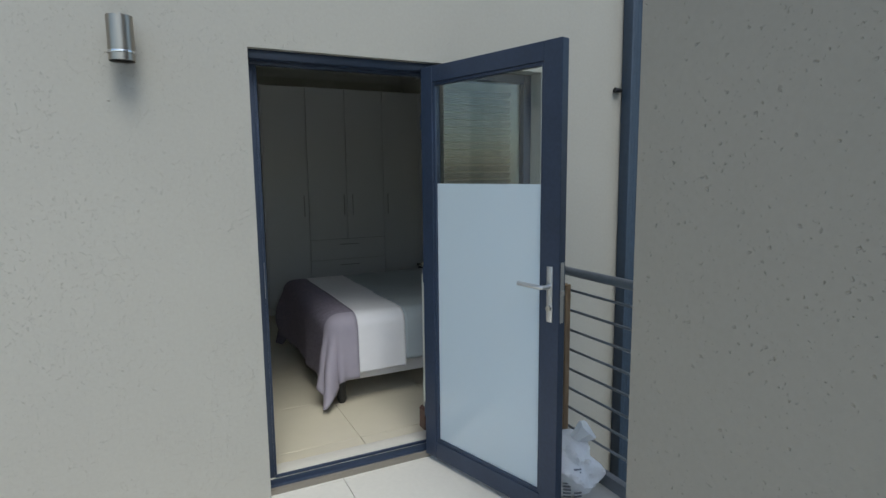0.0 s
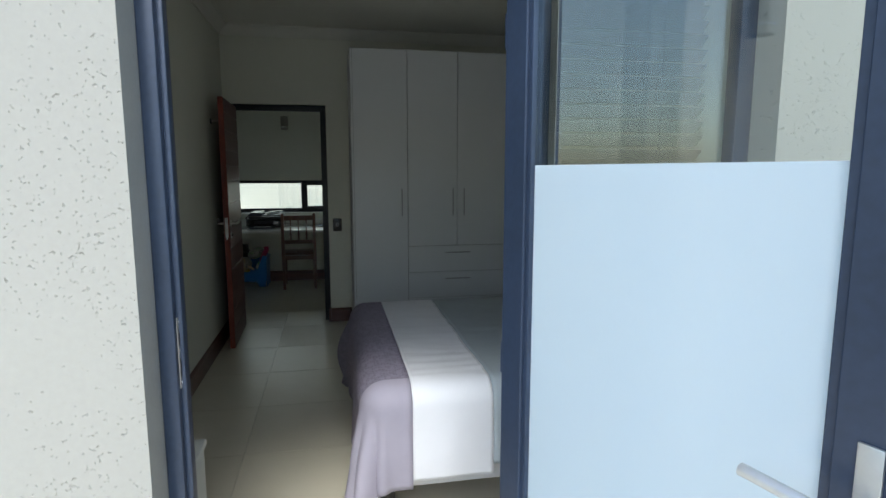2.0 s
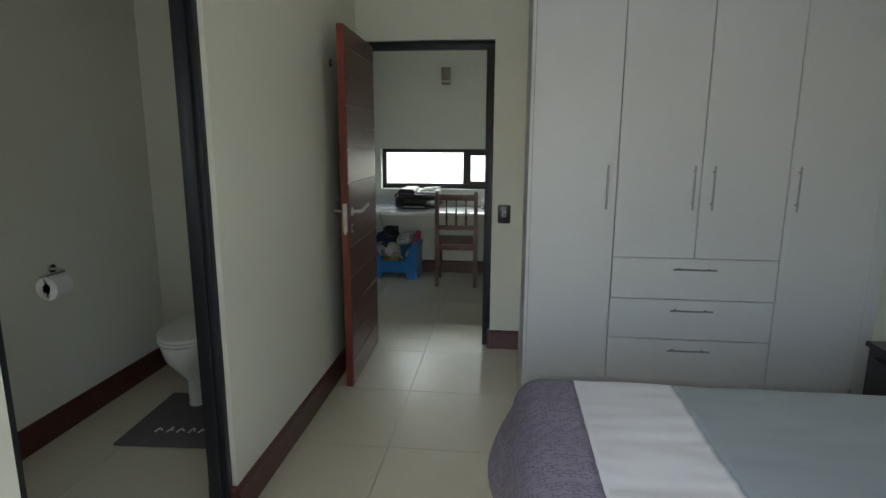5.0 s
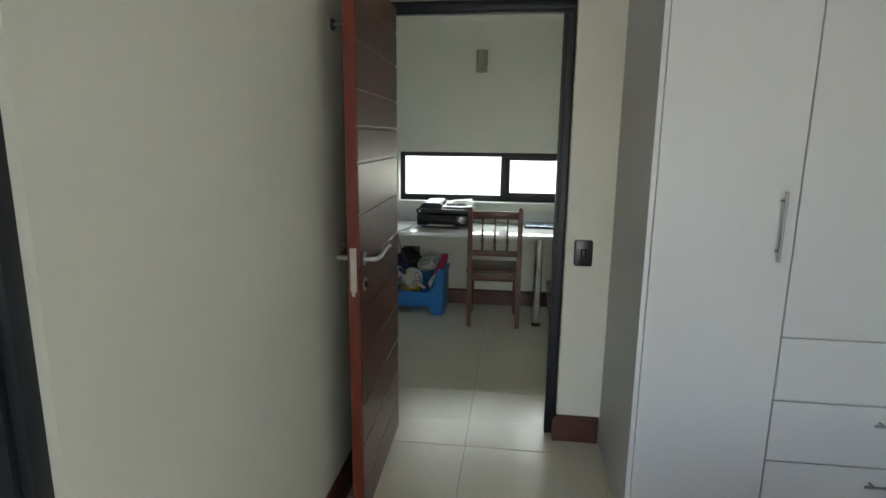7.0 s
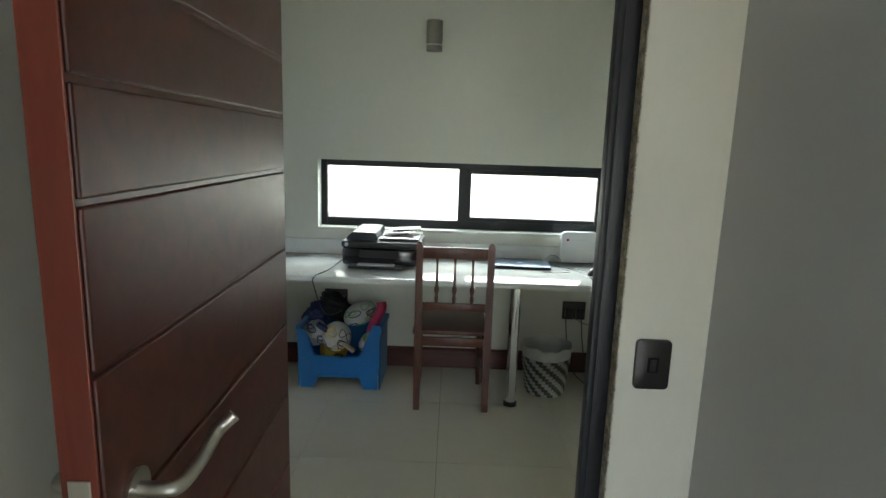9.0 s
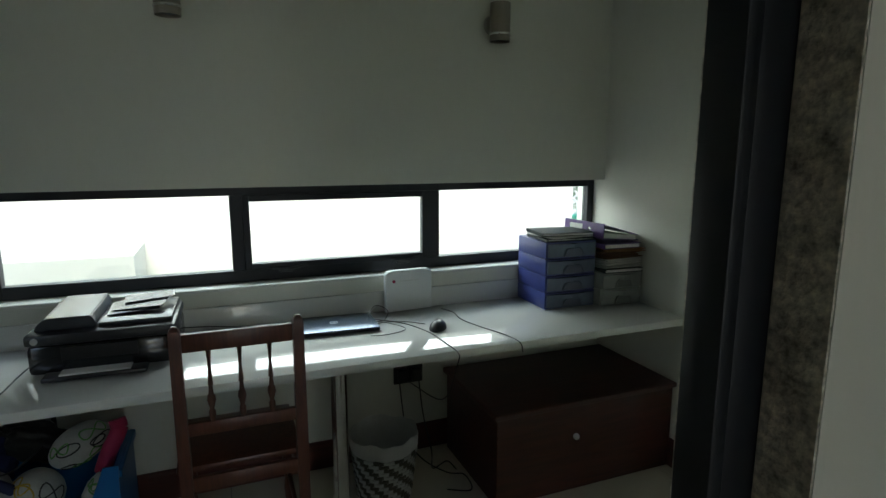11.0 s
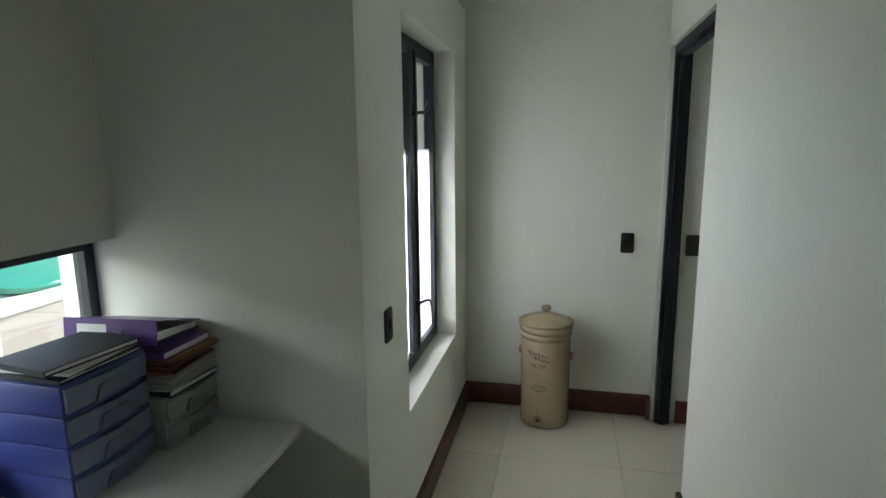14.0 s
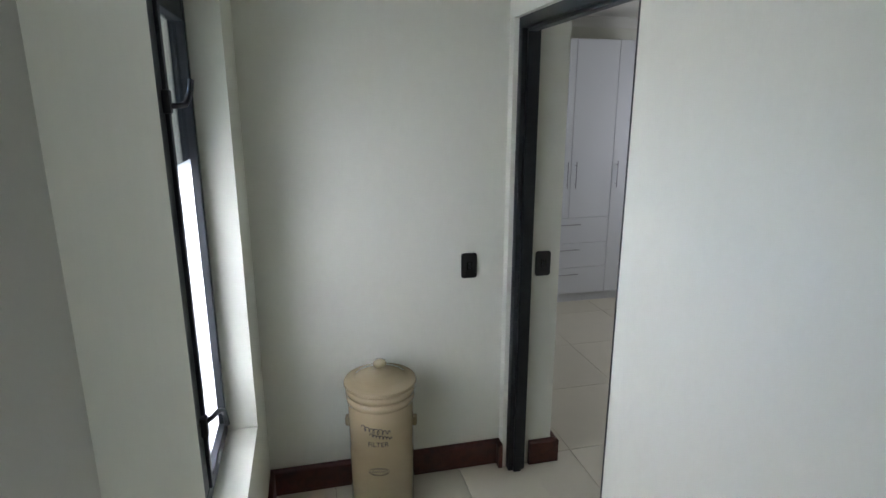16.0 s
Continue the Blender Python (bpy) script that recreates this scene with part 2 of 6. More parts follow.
def tile_material():
    """Cream porcelain, each tile a shade of its own."""
    m = material("floor_tile_cream", (0.54, 0.50, 0.40), 0.28, spec=0.5, scale=8, vary=0.03, big=2.0)
    t = m.node_tree
    b = t.nodes["Principled BSDF"]
    src = b.inputs["Base Color"].links[0].from_socket
    oi = t.nodes.new("ShaderNodeObjectInfo")
    mr = t.nodes.new("ShaderNodeMapRange")
    mr.inputs[3].default_value, mr.inputs[4].default_value = 0.97, 1.03
    t.links.new(oi.outputs["Random"], mr.inputs[0])
    mul = t.nodes.new("ShaderNodeVectorMath")
    mul.operation = "SCALE"
    t.links.new(src, mul.inputs[0])
    t.links.new(mr.outputs[0], mul.inputs["Scale"])
    t.links.new(mul.outputs[0], b.inputs["Base Color"])
    n = node(m, "ShaderNodeTexNoise", Scale=3.0, Detail=5.0)
    tc = t.nodes.new("ShaderNodeTexCoord")
    t.links.new(tc.outputs["Object"], n.inputs["Vector"])
    rr = t.nodes.new("ShaderNodeMapRange")
    rr.inputs[3].default_value, rr.inputs[4].default_value = 0.27, 0.31
    t.links.new(n.outputs["Fac"], rr.inputs[0])
    t.links.new(rr.outputs[0], b.inputs["Roughness"])
    return m


def floral():
    """Cream cloth with olive fan shapes and navy patches."""
    m = material("floral_cloth", (0.7, 0.68, 0.6), 0.9, spec=0.1, bump=0.3, scale=180, vary=0.05)
    t = m.node_tree
    b = t.nodes["Principled BSDF"]
    tc = t.nodes.new("ShaderNodeTexCoord")
    base = b.inputs["Base Color"].links[0].from_socket

    def patch(scale, seed, lo, hi, colour, under, streak):
        mp = t.nodes.new("ShaderNodeMapping")
        mp.inputs["Location"].default_value = (seed, seed * 2.1, seed * 0.7)
        t.links.new(tc.outputs["Object"], mp.inputs[0])
        n = node(m, "ShaderNodeTexNoise", Scale=scale, Detail=1.5, Distortion=0.6)
        t.links.new(mp.outputs[0], n.inputs["Vector"])
        w = t.nodes.new("ShaderNodeTexWave")
        w.inputs["Scale"].default_value = streak
        w.inputs["Distortion"].default_value = 9.0
        w.inputs["Detail"].default_value = 3.0
        t.links.new(mp.outputs[0], w.inputs["Vector"])
        ma = t.nodes.new("ShaderNodeMath")
        ma.operation = "MULTIPLY_ADD"
        ma.inputs[1].default_value = 0.16
        t.links.new(w.outputs["Fac"], ma.inputs[0])
        t.links.new(n.outputs["Fac"], ma.inputs[2])
        mr = t.nodes.new("ShaderNodeMapRange")
        mr.inputs[1].default_value, mr.inputs[2].default_value = lo, hi
        t.links.new(ma.outputs[0], mr.inputs[0])
        mix = t.nodes.new("ShaderNodeMix")
        mix.data_type = "RGBA"
        mix.inputs["B"].default_value = (*colour, 1)
        t.links.new(mr.outputs[0], mix.inputs["Factor"])
        t.links.new(under, mix.inputs["A"])
        return mix.outputs["Result"]

    c = patch(11.0, 3.3, 0.585, 0.605, (0.20, 0.17, 0.07), base, 13)
    c = patch(13.0, 9.1, 0.62, 0.65, (0.10, 0.085, 0.055), c, 19)
    c = patch(10.0, 5.7, 0.69, 0.72, (0.035, 0.055, 0.12), c, 11)
    t.links.new(c, b.inputs["Base Color"])
    return m


def woven():
    """Lilac-grey jacquard with a small maze of raised lines."""
    m = material("lilac_jacquard", (0.235, 0.21, 0.265), 0.9, spec=0.1, scale=90, vary=0.1, big=6)
    t = m.node_tree
    b = t.nodes["Principled BSDF"]
    tc = t.nodes.new("ShaderNodeTexCoord")
    br = t.nodes.new("ShaderNodeTexBrick")
    br.inputs["Scale"].default_value = 20
    br.inputs["Mortar Size"].default_value = 0.035
    t.links.new(tc.outputs["UV"], br.inputs["Vector"])
    n = node(m, "ShaderNodeTexNoise", Scale=38.0, Detail=1.0)
    t.links.new(tc.outputs["UV"], n.inputs["Vector"])
    cut = t.nodes.new("ShaderNodeMath")
    cut.operation = "GREATER_THAN"
    cut.inputs[1].default_value = 0.48
    t.links.new(n.outputs["Fac"], cut.inputs[0])
    mu = t.nodes.new("ShaderNodeMath")
    mu.operation = "MULTIPLY"
    t.links.new(br.outputs["Fac"], mu.inputs[0])
    t.links.new(cut.outputs[0], mu.inputs[1])
    mix = t.nodes.new("ShaderNodeMix")
    mix.data_type = "RGBA"
    mix.inputs["B"].default_value = (0.145, 0.13, 0.168, 1)
    t.links.new(mu.outputs[0], mix.inputs["Factor"])
    t.links.new(b.inputs["Base Color"].links[0].from_socket, mix.inputs["A"])
    t.links.new(mix.outputs["Result"], b.inputs["Base Color"])
    return m


M_FACADE = outside_plaster("facade_plaster", (0.345, 0.337, 0.306), 0.17, 0.95, 130)
M_SCREEN = outside_plaster("screen_wall_plaster", (0.30, 0.28, 0.238), 0.25, 1.1, 115)
M_WALL = material("inside_paint", (0.69, 0.685, 0.60), 0.55, spec=0.35, bump=0.32, scale=30, vary=0.02, big=1.0, stretch=(1.0, 1.0, 0.55), detail=4)
M_CEIL = material("ceiling_paint", (0.70, 0.69, 0.63), 0.7, spec=0.2, scale=20, vary=0.015)
M_LEDGE = outside_plaster("ledge_render", (0.36, 0.32, 0.27), 0.4, 1.0)
M_OUTWALL = outside_plaster("yard_plaster", (0.62, 0.60, 0.54), 0.1, 0.5)
M_TILE = tile_material()
M_GROUT = material("grout", (0.2, 0.18, 0.15), 0.9, scale=120, vary=0.1)
M_BALC = material("balcony_tile", (0.6, 0.58, 0.53), 0.5, scale=40, vary=0.05)
M_NAVY = material("navy_aluminium", (0.028, 0.042, 0.075), 0.38, metal=0.1, scale=60, vary=0.2, big=5, bump=0.06)
M_BLACKF = material("charcoal_frame", (0.009, 0.011, 0.016), 0.45, metal=0.1, scale=60, vary=0.2, big=6)
M_RED = wood("red_mahogany", (0.075, 0.014, 0.008), (0.135, 0.027, 0.014), 0.33, 2.2, 2)
M_REDH = wood("red_mahogany_boards", (0.055, 0.012, 0.008), (0.100, 0.021, 0.012), 0.40, 2.2, 1, 0.06)
M_LIP = wood("red_mahogany_lipping", (0.12, 0.016, 0.008), (0.21, 0.034, 0.015), 0.4, 2.2, 2)
M_SKIRT = wood("skirting_mahogany", (0.05, 0.012, 0.008), (0.095, 0.022, 0.014), 0.4, 2.2, 0)
M_CHAIR = wood("chair_wood", (0.060, 0.018, 0.010), (0.12, 0.036, 0.018), 0.35, 5, 2)
M_CHEST = wood("chest_wood", (0.036, 0.009, 0.006), (0.068, 0.017, 0.010), 0.4, 3, 0)
M_WARD = material("wardrobe_melamine", (0.55, 0.558, 0.572), 0.42, scale=160, vary=0.015, big=2)
M_GAP = material("gap_dark", (0.02, 0.02, 0.022), 0.8)
M_STEEL = material("brushed_steel", (0.55, 0.53, 0.5), 0.32, metal=1.0, scale=80, vary=0.08, stretch=(1, 1, 0.1))
M_PULL = material("dark_satin_steel", (0.30, 0.30, 0.31), 0.35, metal=1.0, scale=80, vary=0.08)
# wall lamp steel, with the dark brown reflection on it mixed into its colour
M_LAMP = material("brown_reflecting_steel", (0.34, 0.31, 0.27), 0.3, metal=1.0, scale=80, vary=0.1, stretch=(1, 1, 0.1))
M_LID = material("dark_glossy_lid", (0.045, 0.05, 0.065), 0.22, spec=0.6, scale=60, vary=0.1)
M_TOYW = material("off_white_cloth", (0.42, 0.42, 0.39), 0.7, bump=0.4, scale=60, vary=0.12, big=9)
M_GARDEN = material("garden_ground", (0.12, 0.13, 0.125), 0.95, bump=0.5, scale=3, vary=0.3, big=0.15)
M_NOTE = material("dark_book_cloth", (0.022, 0.028, 0.027), 0.6, spec=0.25, scale=90, vary=0.15)
M_CHROME = material("chrome", (0.7, 0.7, 0.7), 0.15, metal=1.0, scale=80, vary=0.04)
M_ALU = material("satin_aluminium", (0.62, 0.62, 0.62), 0.35, metal=0.9, scale=90, vary=0.05)
M_RAIL = material("grey_rail_paint", (0.21, 0.225, 0.245), 0.35, metal=0.5, scale=50, vary=0.12)
M_PIPE = material("downpipe_paint", (0.03, 0.05, 0.08), 0.45, scale=30, vary=0.2)
M_RUST = wood("weathered_timber", (0.13, 0.08, 0.045), (0.24, 0.16, 0.09), 0.8, 4, 2, 0.0)
M_ROUGH = material("rough_plaster_edge", (0.60, 0.56, 0.46), 0.9, bump=1.0, scale=160, vary=0.8, big=45)
M_GLASS = glass("window_glass", (0.93, 0.96, 0.95))
M_FROST = frosted("frosted_film", (0.77, 0.85, 0.89), 0.45)
M_WFROST = frosted("white_film", (0.86, 0.89, 0.9), 0.7)
M_BLACK = material("black_plastic", (0.012, 0.012, 0.014), 0.35, scale=100, vary=0.2)
M_BLACKG = material("black_gloss", (0.010, 0.010, 0.012), 0.12, scale=50, vary=0.2)
M_WHITEP = material("white_plastic", (0.75, 0.76, 0.76), 0.3, scale=80, vary=0.02)
M_DESK = material("desk_melamine", (0.70, 0.70, 0.67), 0.045, spec=0.6, scale=60, vary=0.02)
M_PORC = material("porcelain", (0.74, 0.74, 0.72), 0.12, spec=0.6, scale=30, vary=0.015)
M_SOCK = material("dark_switch_plate", (0.022, 0.02, 0.02), 0.3, metal=0.2, scale=80, vary=0.15)
M_TOWEL = material("dark_towel", (0.02, 0.02, 0.025), 0.95, bump=0.8, scale=150, vary=0.2)
M_MAT = material("grey_bath_mat", (0.12, 0.11, 0.12), 0.95, bump=1.0, scale=220, vary=0.15)
M_PAPER = material("paper", (0.75, 0.74, 0.71), 0.8, scale=90, vary=0.03)
M_WHITECL = material("white_satin_band", (0.66, 0.655, 0.68), 0.55, spec=0.4, bump=0.25, scale=16, vary=0.02)
M_BLUECL = material("blue_grey_cloth", (0.31, 0.345, 0.37), 0.6, spec=0.35, bump=0.2, scale=14, vary=0.04)
M_LILAC = woven()
M_LILACP = material("plain_lilac_cloth", (0.30, 0.275, 0.33), 0.7, spec=0.3, bump=0.15, scale=24, vary=0.04, big=5)
M_FLORAL = floral()
M_MATT = material("mattress_white", (0.62, 0.61, 0.62), 0.8, bump=0.3, scale=90, vary=0.03)
M_STONE = material("glazed_stoneware", (0.335, 0.262, 0.155), 0.16, spec=0.6, scale=9, vary=0.08, big=3, coat=0.4)
M_PRINT = material("brown_print", (0.018, 0.011, 0.006), 0.4, scale=70, vary=0.2)
M_BLUEP = material("periwinkle_plastic", (0.036, 0.047, 0.20), 0.38, scale=60, vary=0.05)
M_FROSTP = material("smoky_drawer_plastic", (0.14, 0.165, 0.22), 0.22, scale=30, vary=0.12, big=8)
# two darker copies of the drawer plastics, for shade inside the finger recesses
M_FROSTP_SHADE = material("smoky_plastic_shaded", (0.075, 0.09, 0.13), 0.3, scale=30, vary=0.15, big=8)
M_GREYP_SHADE = material("grey_plastic_shaded", (0.16, 0.165, 0.15), 0.35, scale=30, vary=0.15, big=8)
M_PAPERG = material("worn_paper", (0.50, 0.49, 0.46), 0.8, scale=90, vary=0.06)
M_BROWN = material("brown_card", (0.16, 0.075, 0.035), 0.7, scale=60, vary=0.1)
M_GREYP = material("grey_white_plastic", (0.27, 0.28, 0.25), 0.35, scale=40, vary=0.06)
M_PURPLE = material("purple_card", (0.085, 0.035, 0.17), 0.35, scale=60, vary=0.06)
M_CRATE = material("blue_crate_plastic", (0.012, 0.13, 0.33), 0.35, scale=60, vary=0.06)
M_LAPTOP = material("laptop_lid", (0.09, 0.12, 0.165), 0.25, metal=0.6, scale=90, vary=0.04)
M_GREENT = material("green_tank_plastic", (0.006, 0.12, 0.075), 0.4, scale=20, vary=0.06)
M_LEAF = material("shrub_leaf", (0.035, 0.07, 0.02), 0.6, scale=30, vary=0.3)
M_HEATER = material("heater_enamel", (0.36, 0.36, 0.33), 0.35, scale=60, vary=0.04)
M_MINT = material("frosted_glass_board", (0.16, 0.30, 0.28), 0.15, scale=30, vary=0.05)
M_SACK = material("woven_sack", (0.8, 0.8, 0.8), 0.55, bump=0.5, scale=120, vary=0.06)
M_EARTH = material("ground_paving", (0.36, 0.34, 0.30), 0.9, bump=0.4, scale=12, vary=0.12)
M_GREYC = material("grey_carton", (0.55, 0.57, 0.55), 0.6, scale=50, vary=0.04)
M_SPOT = glow("spot_lamp_glow", (1.0, 0.97, 0.9), 9.5)
M_BASKW = material("basket_white", (0.40, 0.40, 0.37), 0.8, bump=0.5, scale=120, vary=0.06)
M_BASKD = material("basket_olive", (0.07, 0.068, 0.05), 0.8, bump=0.5, scale=120, vary=0.1)
M_LINER = material("bin_liner", (0.42, 0.42, 0.39), 0.35, bump=0.8, scale=25, vary=0.08)
M_PINK = material("pink_cloth", (0.35, 0.02, 0.08), 0.7, bump=0.3, scale=60, vary=0.1)
M_YELLOW = material("yellow_cloth", (0.5, 0.34, 0.04), 0.7, scale=60, vary=0.1)
M_GREENB = material("green_print", (0.10, 0.30, 0.06), 0.5, scale=60, vary=0.1)
M_NAVYC = material("navy_cloth", (0.02, 0.03, 0.10), 0.8, scale=60, vary=0.1)
M_TAN = material("pale_wood", (0.42, 0.32, 0.2), 0.5, scale=30, vary=0.1)
M_ORANGE = material("orange_folder", (0.30, 0.14, 0.04), 0.6, scale=60, vary=0.1)
M_BLIND = material("blind_slat", (0.26, 0.26, 0.26), 0.5, scale=60, vary=0.04)

# ---- plan ----
XL, XR = 0.033, 3.05                 # bedroom, side walls
YF, YI = 2.35, 2.66                 # facade, outer and inner face
YB, YS = 6.56, 6.83                 # wall between bedroom and study
YD, XN, YP, XF = 8.83, 2.49, 7.96, 4.31   # desk wall, niche side, passage wall, passage end
CB, CS = 2.76, 2.50                 # ceilings


def wall(name, boxes, mat=None, bevel=0.0):
    bm = bmesh.new()
    for lo, hi in boxes:
        box(bm, lo, hi, bevel)
    return part(name, bm, mat or M_WALL, kind="structure")


# facade: outer leaf of plaster, inner leaf of paint
D0, D1, DT = 0.568, 1.53, 2.093
W0, W1, WS, WT = 1.532, 2.15, 0.95, 2.09
for nm, y0, y1, mat in (("wall_facade", YF, YF + 0.20, M_FACADE), ("wall_south", YF + 0.20, YI, M_WALL)):
    xa, xb, za = (-5.0, 7.0, -3.0) if mat is M_FACADE else (-1.4, 3.2, -0.1)
    pier = [] if mat is M_WALL else [((D1, y0, WS), (W0, y1, WT))]
    wall(nm, pier + [((xa, y0, za), (D0, y1, 3.3)), ((D0, y0, DT), (D1, y1, 3.3)), ((D0, y0, za), (D1, y1, -0.052)),
              ((D1, y0, za), (W0, y1, WS)), ((D1, y0, WT), (W0, y1, 3.3)), ((W0, y0, za), (W1, y1, WS)), ((W0, y0, WT), (W1, y1, 3.3)), ((W1, y0, za), (xb, y1, 3.3))], mat)
# balcony's screen wall
RX, RY = 1.44, 0.905
wall("wall_screen", [((RX, -3.0, -3.0), (RX + 0.75, RY, 3.3))], M_SCREEN)
wall("wall_balcony_west", [((-2.4, -3.0, -3.0), (-2.2, YF, 1.0))], M_FACADE)
# bedroom
BJ0, BJ1, BT = 3.718, 4.62, 2.07
wall("wall_bathroom", [((XL - 0.10, YI, 0), (XL, BJ0, 3.0)), ((XL - 0.10, BJ0, BT), (XL, BJ1, 3.0)), ((XL - 0.10, BJ1, 0), (XL, YB, 3.0))])
wall("wall_east", [((XR, YI, 0), (XR + 0.095, YB, 3.0))])
DX0, DX1 = 0.065, 0.950
wall("wall_middle", [((-1.3, YB, 0), (DX0, YS, 3.0)), ((DX0, YB, 2.08), (DX1, YS, 3.0)), ((DX1, YB, 0), (1.088, YB + 0.082, 3.0)), ((1.088, YB, 0), (3.305, YS, 3.0)), ((3.305, YB, 2.15), (4.255, YS, 3.0)), ((4.255, YB + 0.01, 0), (XF + 0.2, YS, 3.0))])
# study
SW0, SW1, SZ0, SZ1 = -0.315, XN, 0.915, 1.345
wall("wall_desk", [((-1.7, YD, 0), (SW0, YD + 0.24, 3.0)), ((SW0, YD, 0), (SW1, YD + 0.24, SZ0)), ((SW0, YD, SZ1), (SW1 + 0.3, YD + 0.24, 3.0)), ((SW1, YD, 0), (SW1 + 0.3, YD + 0.24, SZ1))])
wall("wall_west", [((-1.7, YS, 0), (-1.5, YD, 3.0))])
PW0, PW1, PZ0, PZ1 = 2.975, 3.970, 0.563, 2.125
wall("wall_niche", [((XN, YP, 0), (XN + 0.2, YD, 3.0))])
wall("wall_passage", [((XN + 0.2, YP, 0), (PW0, YP + 0.24, 3.0)), ((PW0, YP, 0), (PW1, YP + 0.24, PZ0)), ((PW0, YP, PZ1), (PW1, YP + 0.24, 3.0)), ((PW1, YP, 0), (XF, YP + 0.24, 3.0))])
wall("wall_end", [((XF, YS, 0), (XF + 0.2, YP + 0.24, 3.0))])
# bathroom
wall("wall_bath_west", [((-1.35, YI, 0), (-1.15, 6.10, 3.0))])
wall("wall_bath_north", [((-1.35, 6.04, 0), (XL - 0.10, 6.3, 3.0))])
# dressing room beyond the passage
# south opening, x 4.75 to 6.05, is unseen and cut for the added lamp
wall("wall_dressing", [((3.15, 3.6, 0), (3.3, YB, 3.0)), ((3.3, 3.6, 0), (4.75, 3.8, 3.0)), ((4.75, 3.6, 0), (6.05, 3.8, 0.95)), ((4.75, 3.6, 2.05), (6.05, 3.8, 3.0)), ((6.05, 3.6, 0), (7.2, 3.8, 3.0)), ((7.05, 3.8, 0), (7.2, YB - 0.01, 3.0)), ((XF + 0.2, YB + 0.01, 0), (7.2, YS, 3.0))])

# ceilings and slab
bm = bmesh.new()
for lo, hi in (((-1.5, YI - 0.1, CB), (XR + 0.095, YB + 0.05, CB + 0.1)), ((-1.7, YS - 0.05, CS), (XF + 0.2, YD + 0.2, CS + 0.1)), ((3.2, 3.7, 2.6), (7.2, YB, 2.7))):
    box(bm, lo, hi)
part("ceiling", bm, M_CEIL, kind="structure")
wall("roof_slab", [((-1.8, YF + 0.05, 3.0), (7.2, YD + 0.3, 3.2))], M_OUTWALL)


def run(bm, p, q, prof):
    """A moulding whose profile (out, z) follows the line p to q; out is to the line's left."""
    p, q = Vector((*p, 0)), Vector((*q, 0))
    n = Vector((-(q - p).y, (q - p).x, 0)).normalized()
    a = [bm.verts.new(p + n * o + Vector((0, 0, z))) for o, z in prof]
    b = [bm.verts.new(q + n * o + Vector((0, 0, z))) for o, z in prof]
    k = len(prof)
    for i in range(k):
        j = (i + 1) % k
        bm.faces.new((a[i], a[j], b[j], b[i]))
    bm.faces.new(a)
    bm.faces.new(list(reversed(b)))


COVE = [(0.0, -0.09), (0.012, -0.09), (0.015, -0.075), (0.035, -0.045), (0.065, -0.025), (0.08, -0.015), (0.08, 0.0), (0.0, 0.0)]


def cornice(lines, z):
    bm = bmesh.new()
    for p, q in lines:
        run(bm, p, q, [(o, z + h) for o, h in COVE])
    return part("cornice", bm, M_CEIL, kind="structure", smooth=0.5)


cornice([((XR, YI), (XR, YB)), ((XR, YB), (XL, YB)), ((XL, YB), (XL, YI)), ((XL, YI), (XR, YI))], CB)
cornice([((XN, YD), (-1.5, YD)), ((-1.5, YD), (-1.5, YS)), ((XN, YP), (XN, YD)), ((XF, YP), (XN, YP)), ((XF, YS), (XF, YP)), ((-1.5, YS), (XF, YS))], CS)
cornice([((7.05, 3.8), (7.05, YB - 0.01)), ((7.05, YB - 0.01), (XF + 0.1, YB - 0.01))], 2.6)

SK = [(0.0, 0.0), (0.02, 0.0), (0.02, 0.118), (0.014, 0.127), (0.006, 0.132), (0.0, 0.132)]


def skirting(lines):
    for p, q in lines:
        bm = bmesh.new()
        run(bm, p, q, SK)
        part("skirting", bm, M_SKIRT, kind="structure")


skirting([((XL, YB), (XL, BJ1 - 0.02)), ((XL - 0.0005, BJ1), (XL - 0.0175, BJ1)), ((XL, BJ0), (XL, YI)), ((1.15, YB), (DX1 + 0.0005, YB)),
          ((DX1, YB - 0.02), (DX1, YB + 0.049)), ((XR, YI), (XR, 5.89)), ((D1 + 0.001, YI), (XR - 0.02, YI)), ((D1, YI - 0.055), (D1, YI + 0.02)), ((XL + 0.02, YI), (D0 - 0.001, YI)), ((-1.15, 6.04), (-1.15, YI)), ((-0.11, 6.04), (-1.15, 6.04)),
          ((XN, YD), (-0.78, YD)), ((XN, YP + 0.0005), (XN, YD)), ((XF, YP), (XN - 0.02, YP)), ((XF, YS), (XF, YP)), ((4.245, YS), (XF, YS)),
          ((-1.5, YS), (DX0, YS)), ((1.088, YS), (3.3045, YS)), ((3.305, YS + 0.02), (3.305, YS - 0.06)), ((4.255, YB - 0.01), (4.255, YB + 0.13)), ((7.05, YB - 0.01), (4.235, YB - 0.01)),
          ((XL - 0.10, BJ1), (XL - 0.10, 6.04))])


